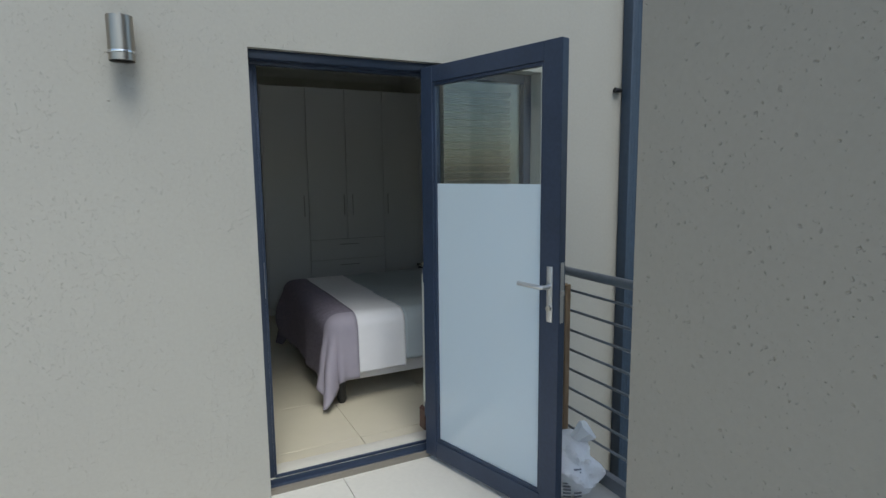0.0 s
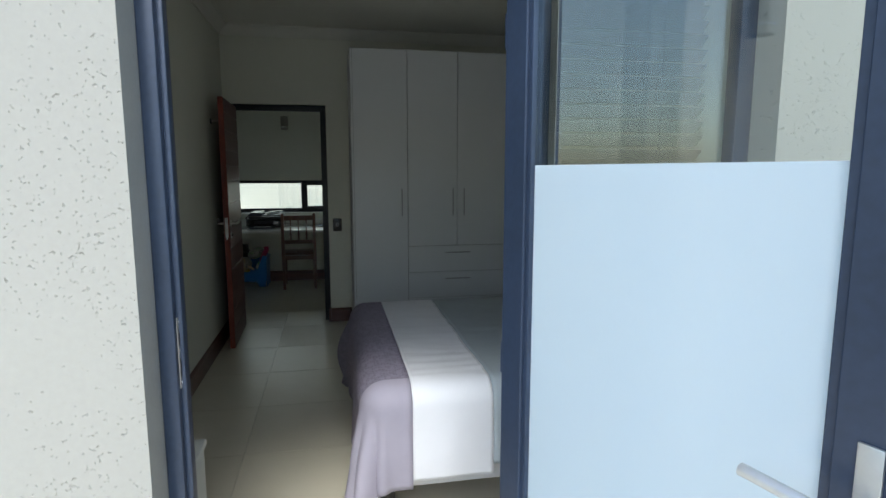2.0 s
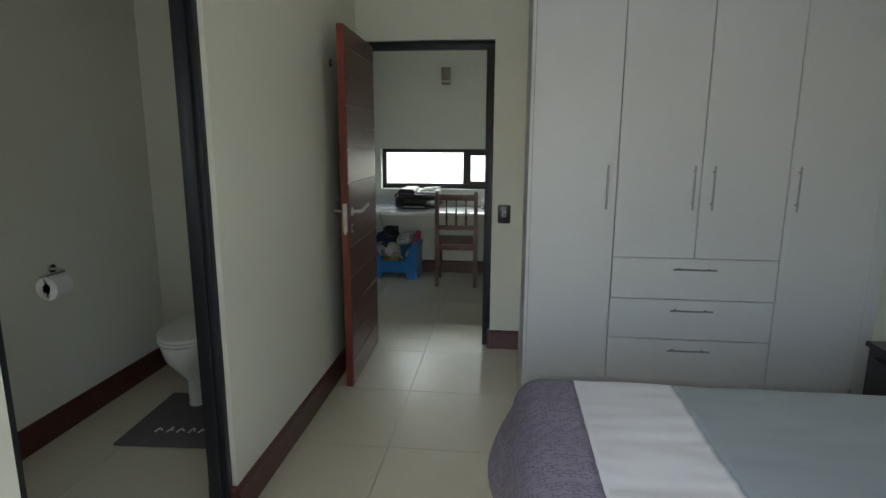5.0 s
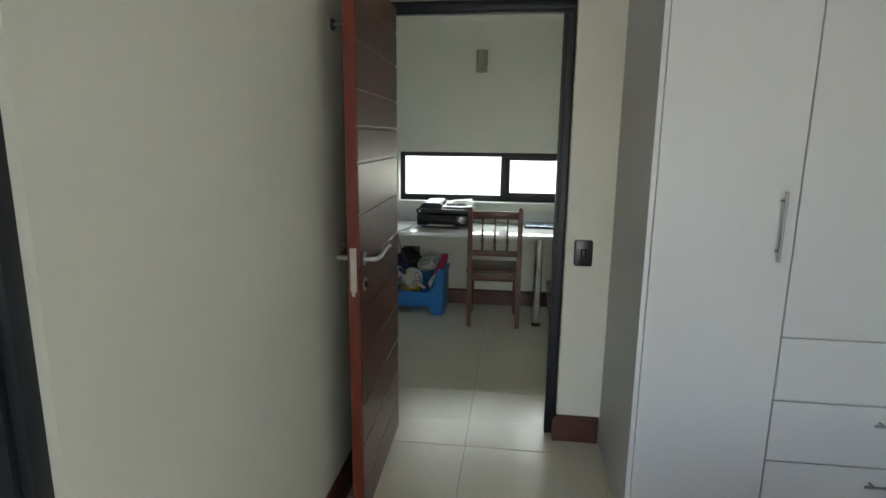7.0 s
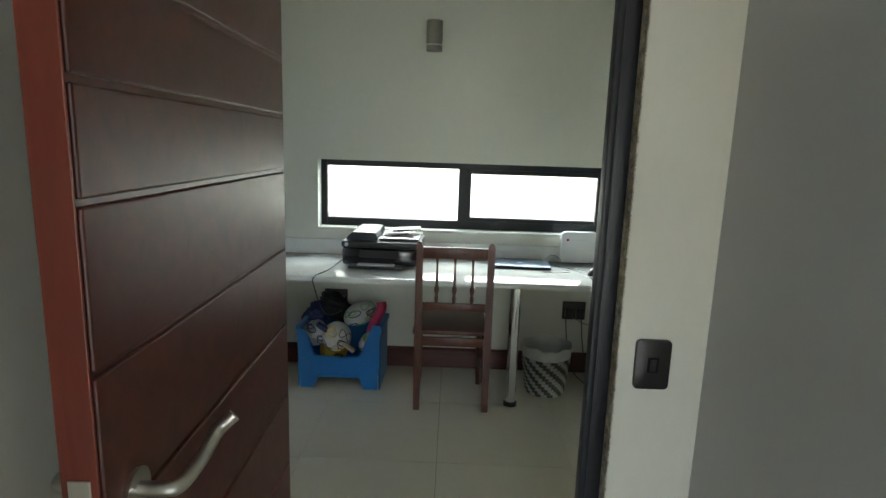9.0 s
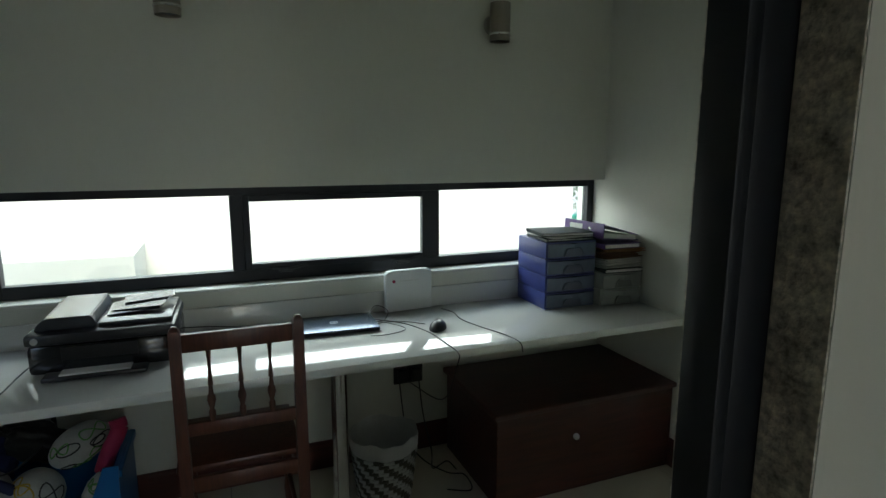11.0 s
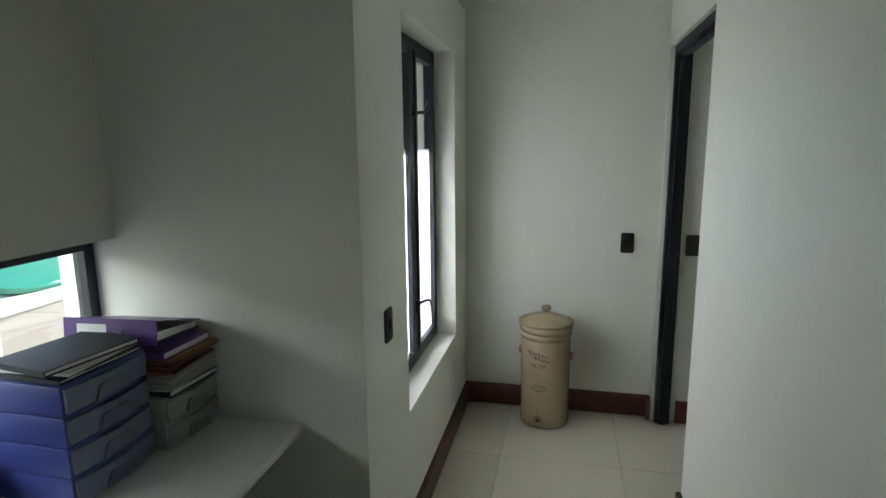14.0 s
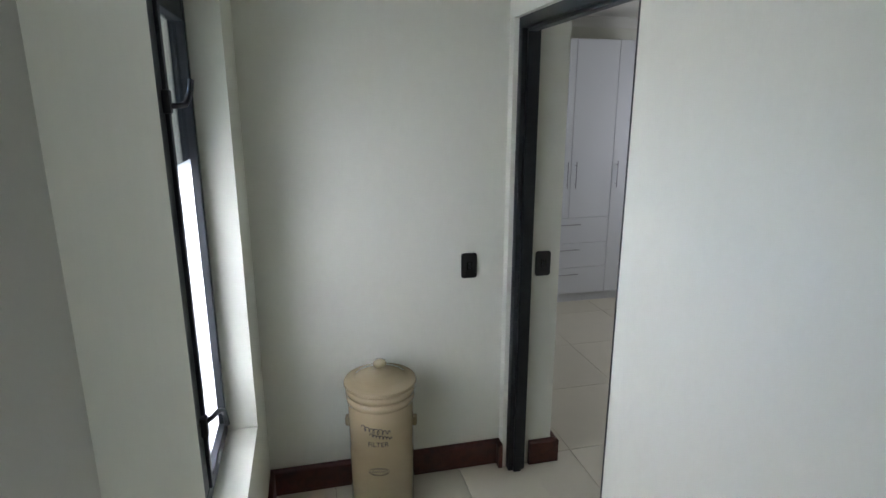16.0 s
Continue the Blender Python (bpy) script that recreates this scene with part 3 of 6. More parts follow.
# door frames of folded steel
def door_frame(name, axis, a0, a1, top, b0, b1, mat, width=0.045, stop=True, sill=False, first=None):
    """Frame in an opening that spans a0..a1 along the axis, and b0..b1 across."""
    root = tagged(new(name), "dark painted steel door frame set in the wall", "door frame", kind="structure")

    def bx(nm, u0, u1, v0, v1, z0, z1):
        bm = bmesh.new()
        lo, hi = ((u0, v0, z0), (u1, v1, z1)) if axis == "x" else ((v0, u0, z0), (v1, u1, z1))
        box(bm, lo, hi, 0.004)
        vm = (v0 + v1) / 2
        if stop and "threshold" not in nm:
            if nm == "head":
                lo, hi = (u0, vm - 0.02, z0 - 0.014), (u1, vm + 0.02, z0 + 0.002)
            elif u0 < (a0 + a1) / 2:
                lo, hi = (u1 - 0.002, vm - 0.02, z0), (u1 + 0.014, vm + 0.02, z1 - 0.002)
            else:
                lo, hi = (u0 - 0.014, vm - 0.02, z0), (u0 + 0.002, vm + 0.02, z1 - 0.002)
            if axis != "x":
                lo, hi = (lo[1], lo[0], lo[2]), (hi[1], hi[0], hi[2])
            box(bm, lo, hi, 0.002)
        part(nm, bm, mat, root, smooth=0.6)

    bx("jamb", a0, a0 + width, first or b0, b1, 0, top - width)
    bx("jamb", a1 - width, a1, b0, b1, 0, top - width)
    bx("head", a0, a1, b0, b1, top - width, top)
    if sill:
        bx("threshold", a0 + 0.001, a1 - 0.001, b0, b0 + 0.06, -0.036, 0.008)
        bx("threshold_rib", a0 + width, a1 - width, b0 + 0.0605, b0 + 0.08, 0.007, 0.02)
    return root


df1 = door_frame("door_frame_1", "x", D0, D1, DT, YF + 0.04, YF + 0.20, M_NAVY, 0.04, sill=True, first=YF + 0.115)
door_frame("door_frame_2", "x", DX0, DX1, 2.08, YB + 0.050, YB + 0.088, M_BLACKF, 0.042)
door_frame("door_frame_3", "x", 3.305, 4.255, 2.15, YS - 0.105, YS - 0.020, M_BLACKF, 0.045)
door_frame("door_frame_4", "y", BJ0, BJ1, BT, XL - 0.098, XL - 0.018, M_BLACKF, 0.035)


def strike(name, m):
    s = thing(name, "steel strike plate screwed to a dark door frame", "strike plate")
    bm = bmesh.new()
    box(bm, (-0.012, -0.0015, -0.09), (0.012, 0.0015, 0.09), 0.001)
    part("plate", bm, M_STEEL, s)
    # solid dark blocks through the plate; their colour gives the shade of open holes
    for z0, z1 in ((0.02, 0.05), (-0.06, -0.015)):
        bm = bmesh.new()
        box(bm, (-0.007, -0.003, z0), (0.007, 0.002, z1))
        part("latch_hole_shade", bm, M_GAP, s)
    for z in (0.078, 0.005, -0.078):
        bm = bmesh.new()
        bmesh.ops.create_cone(bm, cap_ends=True, segments=10, radius1=0.004, radius2=0.004, depth=0.005, matrix=pose(0, 0, z, 90))
        part("screw", bm, M_ALU, s)
    s.matrix_world = m
    return s


slab("rough_plaster_edge", (DX1 - 0.003, YB + 0.0005, 0.134), (DX1 - 0.0005, YB + 0.0495, 2.08), M_ROUGH, kind="structure")
slab("frame_casing", (1.078, YB + 0.0825, 0.0), (1.0875, YS - 0.03, 2.08), M_BLACKF, kind="structure")
slab("rough_plaster_edge", (1.078, YS - 0.0295, 0.0), (1.0875, YS - 0.001, 2.08), M_ROUGH, kind="structure")
strike("strike_plate", pose(D0 + 0.0425, 2.49, 1.02, 0, 0, 90))
strike("strike_plate", pose(XL - 0.07, BJ1 - 0.0375, 0.98))
strike("strike_plate", pose(4.2075, YS - 0.06, 1.03, 0, 0, 90))


# ---- glazed balcony door ----
def lever(root, side, mat, rose=False):
    """Lever handle on a long plate; side is the way it stands off the leaf (y)."""
    h = new("handle")
    h.parent = root
    tagged(h, "satin aluminium lever handle on a long plate")
    bm = bmesh.new()
    if rose:
        bmesh.ops.create_cone(bm, cap_ends=True, segments=24, radius1=0.026, radius2=0.024, depth=0.008, matrix=pose(0, side * 0.004, 0, 90))
        bmesh.ops.create_cone(bm, cap_ends=True, segments=24, radius1=0.026, radius2=0.024, depth=0.008, matrix=pose(0, side * 0.004, -0.095, 90))
    else:
        box(bm, (-0.0155, min(0, side * 0.006), -0.155), (0.0155, max(0, side * 0.006), 0.085), 0.002)
    part("back_plate", bm, mat, h, smooth=0.5)
    bm = bmesh.new()
    pts = curve_pts([(0, side * 0.004, 0), (0, side * 0.04, 0), (-0.012, side * 0.052, 0), (-0.06, side * 0.055, 0.002), (-0.115, side * 0.056, 0.012 if rose else 0.004), (-0.13, side * (0.075 if rose else 0.056), 0.03 if rose else 0.004)])
    tube(bm, pts, 0.0095, 12)
    part("lever", bm, mat, h, smooth=0.7)
    bm = bmesh.new()
    bmesh.ops.create_cone(bm, cap_ends=True, segments=16, radius1=0.013, radius2=0.012, depth=0.012, matrix=pose(0, side * 0.01, -0.095, 90))
    box(bm, (-0.003, min(0, side * 0.018), -0.104), (0.003, max(0, side * 0.018), -0.088))
    part("cylinder", bm, M_STEEL if not rose else M_BLACK, h, smooth=0.5)
    return h


GA = -74
leaf = thing("balcony_door", "open navy aluminium door with a clear upper pane and a frosted lower pane", "door", at=(1.427, 2.368, -0.004), rz=GA)
LW, LH, LT = 0.873, 2.066, 0.022
bm = bmesh.new()
box(bm, (0, -LT, 0), (0.085, LT, LH), 0.003)
part("hinge_stile", bm, M_NAVY, leaf)
bm = bmesh.new()
box(bm, (LW - 0.092, -LT, 0), (LW, LT, LH), 0.003)
part("lock_stile", bm, M_NAVY, leaf)
for nm, z0, z1 in (("bottom_rail", 0, 0.095), ("top_rail", LH - 0.08, LH)):
    bm = bmesh.new()
    box(bm, (0.0855, -LT + 0.001, z0), (LW - 0.0925, LT - 0.001, z1), 0.003)
    part(nm, bm, M_NAVY, leaf)
bm = bmesh.new()
for lo, hi in (((0.0855, -0.015, 0.095), (0.100, 0.015, LH - 0.08)), ((LW - 0.107, -0.015, 0.095), (LW - 0.0925, 0.015, LH - 0.08)),
               ((0.10, -0.015, 0.095), (LW - 0.107, 0.015, 0.11)), ((0.10, -0.015, LH - 0.095), (LW - 0.107, 0.015, LH - 0.08))):
    box(bm, lo, hi, 0.002)
part("glazing_bead", bm, M_NAVY, leaf)
FZ = 1.485
slab("frosted_pane", (0.10, -0.003, 0.11), (LW - 0.107, 0.003, FZ), M_FROST, leaf, label="pale blue frosted film on glass")
slab("clear_pane", (0.10, -0.003, FZ + 0.0005), (LW - 0.107, 0.003, LH - 0.095), M_GLASS, leaf, label="clear glass")
hd = lever(leaf, -1, M_ALU)
hd.location = (LW - 0.045, -LT, 1.056)
bm = bmesh.new()
box(bm, (LW - 0.001, -0.011, 0.90), (LW + 0.002, 0.011, 1.16), 0.001)
box(bm, (LW, -0.006, 1.02), (LW + 0.01, 0.006, 1.04), 0.002)
part("lock_plate", bm, M_STEEL, leaf)
for z in (0.25, 1.0, 1.8):
    bm = bmesh.new()
    tube(bm, [(-0.008, -0.01, z - 0.04), (-0.008, -0.01, z + 0.04)], 0.008)
    part("hinge", bm, M_NAVY, leaf, smooth=0.7)


# ---- windows ----
def window(name, axis, a0, a1, z0, z1, b, bars, mat, film=None, fw=0.045, sash=None, depth=0.05, foot=None):
    """Framed window; bars: mullion centres; film: height up to which the glass is frosted; sash: panes with an inner sash."""
    root = tagged(new(name), "dark aluminium window frame with clear panes", "window", kind="structure")

    def bx(nm, u0, u1, c0, c1, v0, v1, m, bev=0.003, label=""):
        bm = bmesh.new()
        lo, hi = ((u0, v0, c0), (u1, v1, c1)) if axis == "x" else ((v0, u0, c0), (v1, u1, c1))
        box(bm, lo, hi, bev)
        part(nm, bm, m, root, label)

    bx("frame", a0, a0 + fw, z0, z1, b, b + depth, mat)
    bx("frame", a1 - fw, a1, z0, z1, b, b + depth, mat)
    foot = foot or fw
    bx("frame", a0 + fw, a1 - fw, z0, z0 + foot, b + 0.001, b + depth, mat)
    bx("frame", a0 + fw, a1 - fw, z1 - fw, z1, b + 0.001, b + depth, mat)
    edges = [a0 + fw]
    for c, w in bars:
        bx("mullion", c - w / 2, c + w / 2, z0 + foot, z1 - fw, b + 0.002, b + depth - 0.002, mat)
        edges += [c - w / 2, c + w / 2]
    edges.append(a1 - fw)
    for i in range(0, len(edges), 2):
        e0, e1, c0, c1 = edges[i], edges[i + 1], z0 + foot, z1 - fw
        if sash and i // 2 in sash:
            s = 0.028
            bx("sash", e0, e0 + s, c0, c1, b - 0.008, b + 0.03, mat)
            bx("sash", e1 - s, e1, c0, c1, b - 0.008, b + 0.03, mat)
            bx("sash", e0 + s, e1 - s, c0, c0 + s, b - 0.007, b + 0.03, mat)
            bx("sash", e0 + s, e1 - s, c1 - s, c1, b - 0.007, b + 0.03, mat)
            e0, e1, c0, c1 = e0 + s, e1 - s, c0 + s, c1 - s
        if film:
            bx("frosted_pane", e0, e1, c0, film, b + 0.016, b + 0.022, M_WFROST, 0, "white frosted film on glass")
            bx("pane", e0, e1, film + 0.0005, c1, b + 0.016, b + 0.022, M_GLASS, 0)
        else:
            bx("pane", e0, e1, c0, c1, b + 0.016, b + 0.022, M_GLASS, 0)
    return root


window("window_1", "x", W0, W1, WS, WT, YF + 0.10, [], M_NAVY, fw=0.05)
w2 = window("window_2", "x", SW0, SW1, SZ0, SZ1, YD + 0.09, [(0.602, 0.054), (1.528, 0.066)], M_BLACKF, fw=0.04, sash=(1,), foot=0.055)
w3 = window("window_3", "x", PW0, PW1, PZ0, PZ1, YP + 0.11, [(3.505, 0.085)], M_BLACKF, film=1.62, fw=0.05, sash=(0, 1))
# stays and handles
for x in (0.80, 1.36):
    bm = bmesh.new()
    tube(bm, curve_pts([(x - 0.06, YD + 0.072, 0.975), (x, YD + 0.066, 0.968), (x + 0.05, YD + 0.072, 0.972), (x + 0.1, YD + 0.075, 0.985)]), 0.006, 8)
    box(bm, (x - 0.03, YD + 0.062, 0.955), (x + 0.03, YD + 0.08, 0.972), 0.003)
    part("window_stay", bm, M_BLACK, w2, smooth=0.7)
for z in (1.80, 0.86):
    bm = bmesh.new()
    tube(bm, curve_pts([(3.50, YP + 0.10, z - 0.01), (3.51, YP + 0.075, z - 0.01), (3.55, YP + 0.06, z - 0.005), (3.575, YP + 0.05, z + 0.025), (3.58, YP + 0.045, z + 0.06)] if z > 1 else
                       [(3.50, YP + 0.10, z + 0.01), (3.51, YP + 0.075, z + 0.02), (3.545, YP + 0.06, z + 0.02), (3.575, YP + 0.05, z), (3.585, YP + 0.045, z - 0.05)]), 0.008, 8)
    box(bm, (3.485, YP + 0.085, z - 0.03), (3.515, YP + 0.105, z + 0.03), 0.003)
    part("window_handle", bm, M_BLACK, w3, smooth=0.7)
# sills inside
slab("window_sill", (SW0 + 0.002, YD - 0.004, SZ0 - 0.012), (SW1 - 0.002, YD + 0.09, SZ0 + 0.003), M_CEIL, kind="structure", bevel=0.003)

# venetian blind of the facade window
blind = thing("venetian_blind", "pale venetian blind with open tilted slats behind the window", "blind")
z = WS + 0.04
while z < WT - 0.05:
    bm = bmesh.new()
    vs = box(bm, (W0 + 0.026, -0.025, -0.0006), (W1 + 0.01, 0.025, 0.0006))
    bmesh.ops.transform(bm, matrix=pose(0, YI + 0.03, z, -40), verts=bm.verts[:])
    part("slat", bm, M_BLIND, blind)
    z += 0.044
bm = bmesh.new()
box(bm, (W0 - 0.012, YI + 0.004, WT - 0.02), (W1 + 0.01, YI + 0.05, WT + 0.02), 0.002)
part("head_rail", bm, M_BLIND, blind)
for x in (W0 + 0.12, W1 - 0.15):
    bm = bmesh.new()
    tube(bm, [(x, YI - 0.001, WS + 0.03), (x, YI - 0.001, WT - 0.02)], 0.0012, 5)
    part("cord", bm, M_BLIND, blind)

# ---- inside door ----
LD = thing("bedroom_door", "open reddish mahogany door of horizontal boards with steel levers", "door", at=(0.108, YB - 0.004, 0.01), rz=-88.4)
DL, DH, DTH = 0.755, 2.035, 0.04
z = 0.0
n = 0
cuts = [0, 0.16, 0.32, 0.48, 0.66, 0.84, 1.02, 1.2, 1.38, 1.5, 1.62, 1.78, 1.92, DH]
bm = bmesh.new()
box(bm, (0.0, 0.004, 0), (DL - 0.0, DTH - 0.004, DH), 0.001)
part("core", bm, M_RED, LD)
for a, b in zip(cuts, cuts[1:]):
    bm = bmesh.new()
    box(bm, (0.004, -0.002, a + 0.004), (DL - 0.004, DTH + 0.002, b - 0.004), 0.003)
    part("board", bm, M_REDH, LD)
bm = bmesh.new()
box(bm, (DL + 0.0003, 0.0, 0), (DL + 0.004, DTH, DH), 0.001)
part("edge_lipping", bm, M_LIP, LD, "brighter red lipped edge")
hd = lever(LD, 1, M_STEEL, True)
hd.location = (DL - 0.06, DTH, 1.035)
hd = lever(LD, -1, M_STEEL, True)
hd.location = (DL - 0.06, 0, 1.035)
bm = bmesh.new()
box(bm, (DL + 0.003, 0.008, 0.925), (DL + 0.006, DTH - 0.008, 1.085), 0.001)
part("lock_plate", bm, M_STEEL, LD)
bm = bmesh.new()
box(bm, (DL + 0.0055, 0.013, 1.0), (DL + 0.009, DTH - 0.013, 1.04))
box(bm, (DL + 0.0055, 0.014, 0.91), (DL + 0.0075, DTH - 0.014, 0.96))
part("latch", bm, M_ALU, LD)

hook = thing("wall_buffer", "small dark metal door buffer screwed high on the wall", "door stop", at=(XL, 5.99, 1.87), rz=0)
bm = bmesh.new()
bmesh.ops.create_cone(bm, cap_ends=True, segments=20, radius1=0.022, radius2=0.019, depth=0.008, matrix=pose(0.004, 0, 0, 0, 90))
part("base", bm, M_BLACK, hook, smooth=0.6)
bm = bmesh.new()
tube(bm, [(0.006, 0, 0), (0.085, 0, 0)], 0.005)
tube(bm, [(0.085, 0, 0), (0.1, 0, 0)], 0.011)
part("pin", bm, M_STEEL, hook, smooth=0.6)


# ---- wall lamps, switches ----
def wall_lamp(name, m, label):
    """Steel cylinder open at both ends, held by a bracket; the wall lies at y = 0, the lamp on its -y side."""
    s = thing(name, label, "wall lamp", "wall lamps")
    bm = bmesh.new()
    rings = lathe(bm, [(0.0455, -0.085), (0.0475, -0.085), (0.0475, 0.085), (0.0455, 0.085), (0.0455, -0.085)], 36, (0, -0.075, 0), cap=False)
    part("shade", bm, M_LAMP, s, smooth=0.8)
    bm = bmesh.new()
    lathe(bm, [(0.049, -0.058), (0.0495, -0.056), (0.0495, -0.05), (0.049, -0.048)], 36, (0, -0.075, 0), cap=False)
    part("ring", bm, M_CHROME, s, smooth=0.8)
    for z0 in (-0.075, 0.06):
        bm = bmesh.new()
        lathe(bm, [(0.038, z0), (0.038, z0 + 0.015)], 24, (0, -0.075, 0))
        part("lens", bm, M_BLACK, s)
    bm = bmesh.new()
    bmesh.ops.create_cone(bm, cap_ends=True, segments=32, radius1=0.048, radius2=0.044, depth=0.02, matrix=pose(0, -0.01, 0, 90))
    box(bm, (-0.015, -0.04, -0.02), (0.015, -0.012, 0.02))
    part("back_plate", bm, M_STEEL, s, smooth=0.6)
    s.matrix_world = m
    return s


wl = wall_lamp("wall_lamp", pose(0.085, YF, 2.065), "brushed steel up-and-down wall lamp on outside plaster")
for x in (0.40, 1.80):
    c = wall_lamp("wall_lamp", pose(x, YD, 2.085), "brushed steel up-and-down wall lamp over the desk")


def switch(name, m, label="dark bronze light switch plate", w=0.075, h=0.12, rocker=(0.014, 0.03)):
    """Plate in the xz plane that faces -y."""
    s = thing(name, label, "light switch", "light switches")
    bm = bmesh.new()
    vs = box(bm, (-w / 2, -0.009, -h / 2), (w / 2, 0, h / 2))
    es = [e for e in bm.edges if abs((e.verts[0].co - e.verts[1].co).y) > 0.005]
    bmesh.ops.bevel(bm, geom=es, offset=0.012, segments=4, affect="EDGES", profile=0.5)
    es = [e for e in bm.edges if all(v.co.y < -0.008 for v in e.verts)]
    bmesh.ops.bevel(bm, geom=es, offset=0.0025, segments=2, affect="EDGES", profile=0.5)
    part("plate", bm, M_SOCK, s, smooth=0.5)
    bm = bmesh.new()
    box(bm, (-rocker[0] / 2 - 0.006, -0.011, -rocker[1] / 2 - 0.004), (rocker[0] / 2 + 0.006, -0.0085, rocker[1] / 2 + 0.004), 0.001)
    part("bezel", bm, M_BLACKG, s)
    bm = bmesh.new()
    box(bm, (-rocker[0] / 2, -0.015, -rocker[1] / 2), (rocker[0] / 2, -0.0105, rocker[1] / 2), 0.001)
    part("rocker", bm, M_BLACK, s)
    s.matrix_world = m
    return s


switch("light_switch", pose(1.030, YB, 0.954), "dark grey light switch plate beside the bedroom door", 0.085, 0.125)
switch("light_switch", pose(XL, 3.545, 0.953, 0, 0, 90))
switch("light_switch", pose(2.72, YP, 1.02), "dark bronze light switch plate beside the tall window")
switch("light_switch", pose(XF, 7.001, 1.067, 0, 0, -90), "dark bronze light switch plate on the end wall")
switch("light_switch", pose(4.255, 6.655, 1.07, 0, 0, -90), "dark bronze light switch plate inside the doorway")

for x in (1.02, 1.958):
    s = thing("ceiling_spot", "small round recessed ceiling spot, switched on", "ceiling light", "ceiling spots", at=(x, 5.27, CB))
    bm = bmesh.new()
    lathe(bm, [(0.030, -0.001), (0.042, -0.001), (0.045, -0.004), (0.041, -0.008), (0.032, -0.006), (0.030, -0.001)], 32, cap=False)
    part("rim", bm, M_WHITEP, s, smooth=0.6)
    bm = bmesh.new()
    lathe(bm, [(0.022, -0.013), (0.029, -0.009), (0.029, -0.001)], 24)
    part("lamp", bm, M_SPOT, s)


# ---- wardrobes ----
def pull(x, y, z, length, upright, parent, nrm=(0, -1)):
    bm = bmesh.new()
    d = (0, 0, length / 2) if upright else (length / 2 * abs(nrm[1]), length / 2 * abs(nrm[0]), 0)
    nx, ny = nrm[0] * 0.03, nrm[1] * 0.03
    tube(bm, [(x + nx - d[0], y + ny - d[1], z - d[2]), (x + nx + d[0], y + ny + d[1], z + d[2])], 0.005)
    for k in (-0.72, 0.72):
        tube(bm, [(x + d[0] * k, y + d[1] * k, z + d[2] * k), (x + nx + d[0] * k, y + ny + d[1] * k, z + d[2] * k)], 0.004, 8)
    part("handle", bm, M_PULL, parent, "brushed steel bar handle", smooth=0.7)


def wardrobe(name, label, xs, depth, top, m, handles):
    """Fronts face -y at y = 0; xs: the seams between four doors; drawers under the middle two."""
    s = thing(name, label, "wardrobe")
    x0, x1 = xs[0], xs[-1]
    bm = bmesh.new()
    box(bm, (x0 - 0.018, 0.001, 0.09), (x0, depth, top), 0.001)
    box(bm, (x1, 0.001, 0.09), (x1 + 0.018, depth, top), 0.001)
    box(bm, (x0, 0.022, top - 0.02), (x1, depth, top))
    box(bm, (x0, 0.022, 0.09), (x1, depth - 0.01, top - 0.02))
    part("body", bm, M_WARD, s)
    # dark sheet behind the fronts, its colour supplies the shade in the seams
    bm = bmesh.new()
    box(bm, (x0, 0.0205, 0.09), (x1, 0.0218, top - 0.005))
    part("gap_shadow", bm, M_GAP, s)
    bm = bmesh.new()
    box(bm, (x0 - 0.018, 0.05, 0), (x1 + 0.018, depth, 0.0895))
    part("plinth", bm, M_WARD, s)
    g = 0.0022
    zd = (0.125, 0.345, 0.578, 0.812)
    for i in range(4):
        z0 = 0.095 if i in (0, 3) else zd[3] + g
        bm = bmesh.new()
        box(bm, (xs[i] + g, 0, z0), (xs[i + 1] - g, 0.018, top - 0.004), 0.0012)
        d = part("door", bm, M_WARD, s)
        hx, hz = handles[i], 1.20
        pull(hx, 0, hz, 0.235, True, d)
    for a, b in ((0.095, 0.345), (0.345, 0.578), (0.578, 0.812)):
        bm = bmesh.new()
        box(bm, (xs[1] + g, 0, a + g), (xs[3] - g, 0.018, b - g), 0.0012)
        d = part("drawer", bm, M_WARD, s)
        pull((xs[1] + xs[3]) / 2, 0, b - 0.058, 0.225, False, d)
    s.matrix_world = m
    return s


wr = wardrobe("wardrobe", "pale grey four-door wardrobe with three drawers and steel bar handles", [1.175, 1.634, 2.070, 2.511, 2.965], 0.68, 2.478, pose(0, 5.905, 0), [1.580, 2.028, 2.128, 2.553])
bm = bmesh.new()
box(bm, (2.985, 0.025, 0), (XR - 0.001, 0.043, 2.478), 0.001)
part("filler_strip", bm, M_WARD, wr)
wardrobe("wardrobe", "pale grey four-door wardrobe with drawers in the dressing room", [0, 0.43, 0.83, 1.23, 1.66], 0.59, 2.34, pose(6.45, 6.28, 0, 0, 0, -90), [0.39, 0.79, 0.87, 1.27])


# ---- bed ----
bed = thing("bed", "double bed base with white mattress on dark feet", "bed")
BX0, BX1, BY0, BY1 = 1.13, 2.92, 3.20, 4.67
bm = bmesh.new()
box(bm, (BX0 + 0.02, BY0 + 0.02, 0.152), (BX1, BY1 - 0.02, 0.34), 0.02)
part("bed_base", bm, M_MATT, bed, smooth=0.7)
bm = bmesh.new()
box(bm, (BX0 + 0.01, BY0 + 0.01, 0.342), (BX1, BY1 - 0.01, 0.567), 0.045)
part("mattress", bm, M_MATT, bed, smooth=0.9)
for x in (BX0 + 0.06, BX1 - 0.1):
    for y in (BY0 + 0.06, BY1 - 0.06):
        bm = bmesh.new()
        lathe(bm, [(0.022, 0), (0.032, 0.03), (0.03, 0.158)], 16, (x, y, 0))
        part("leg", bm, M_BLACK, bed, smooth=0.6)


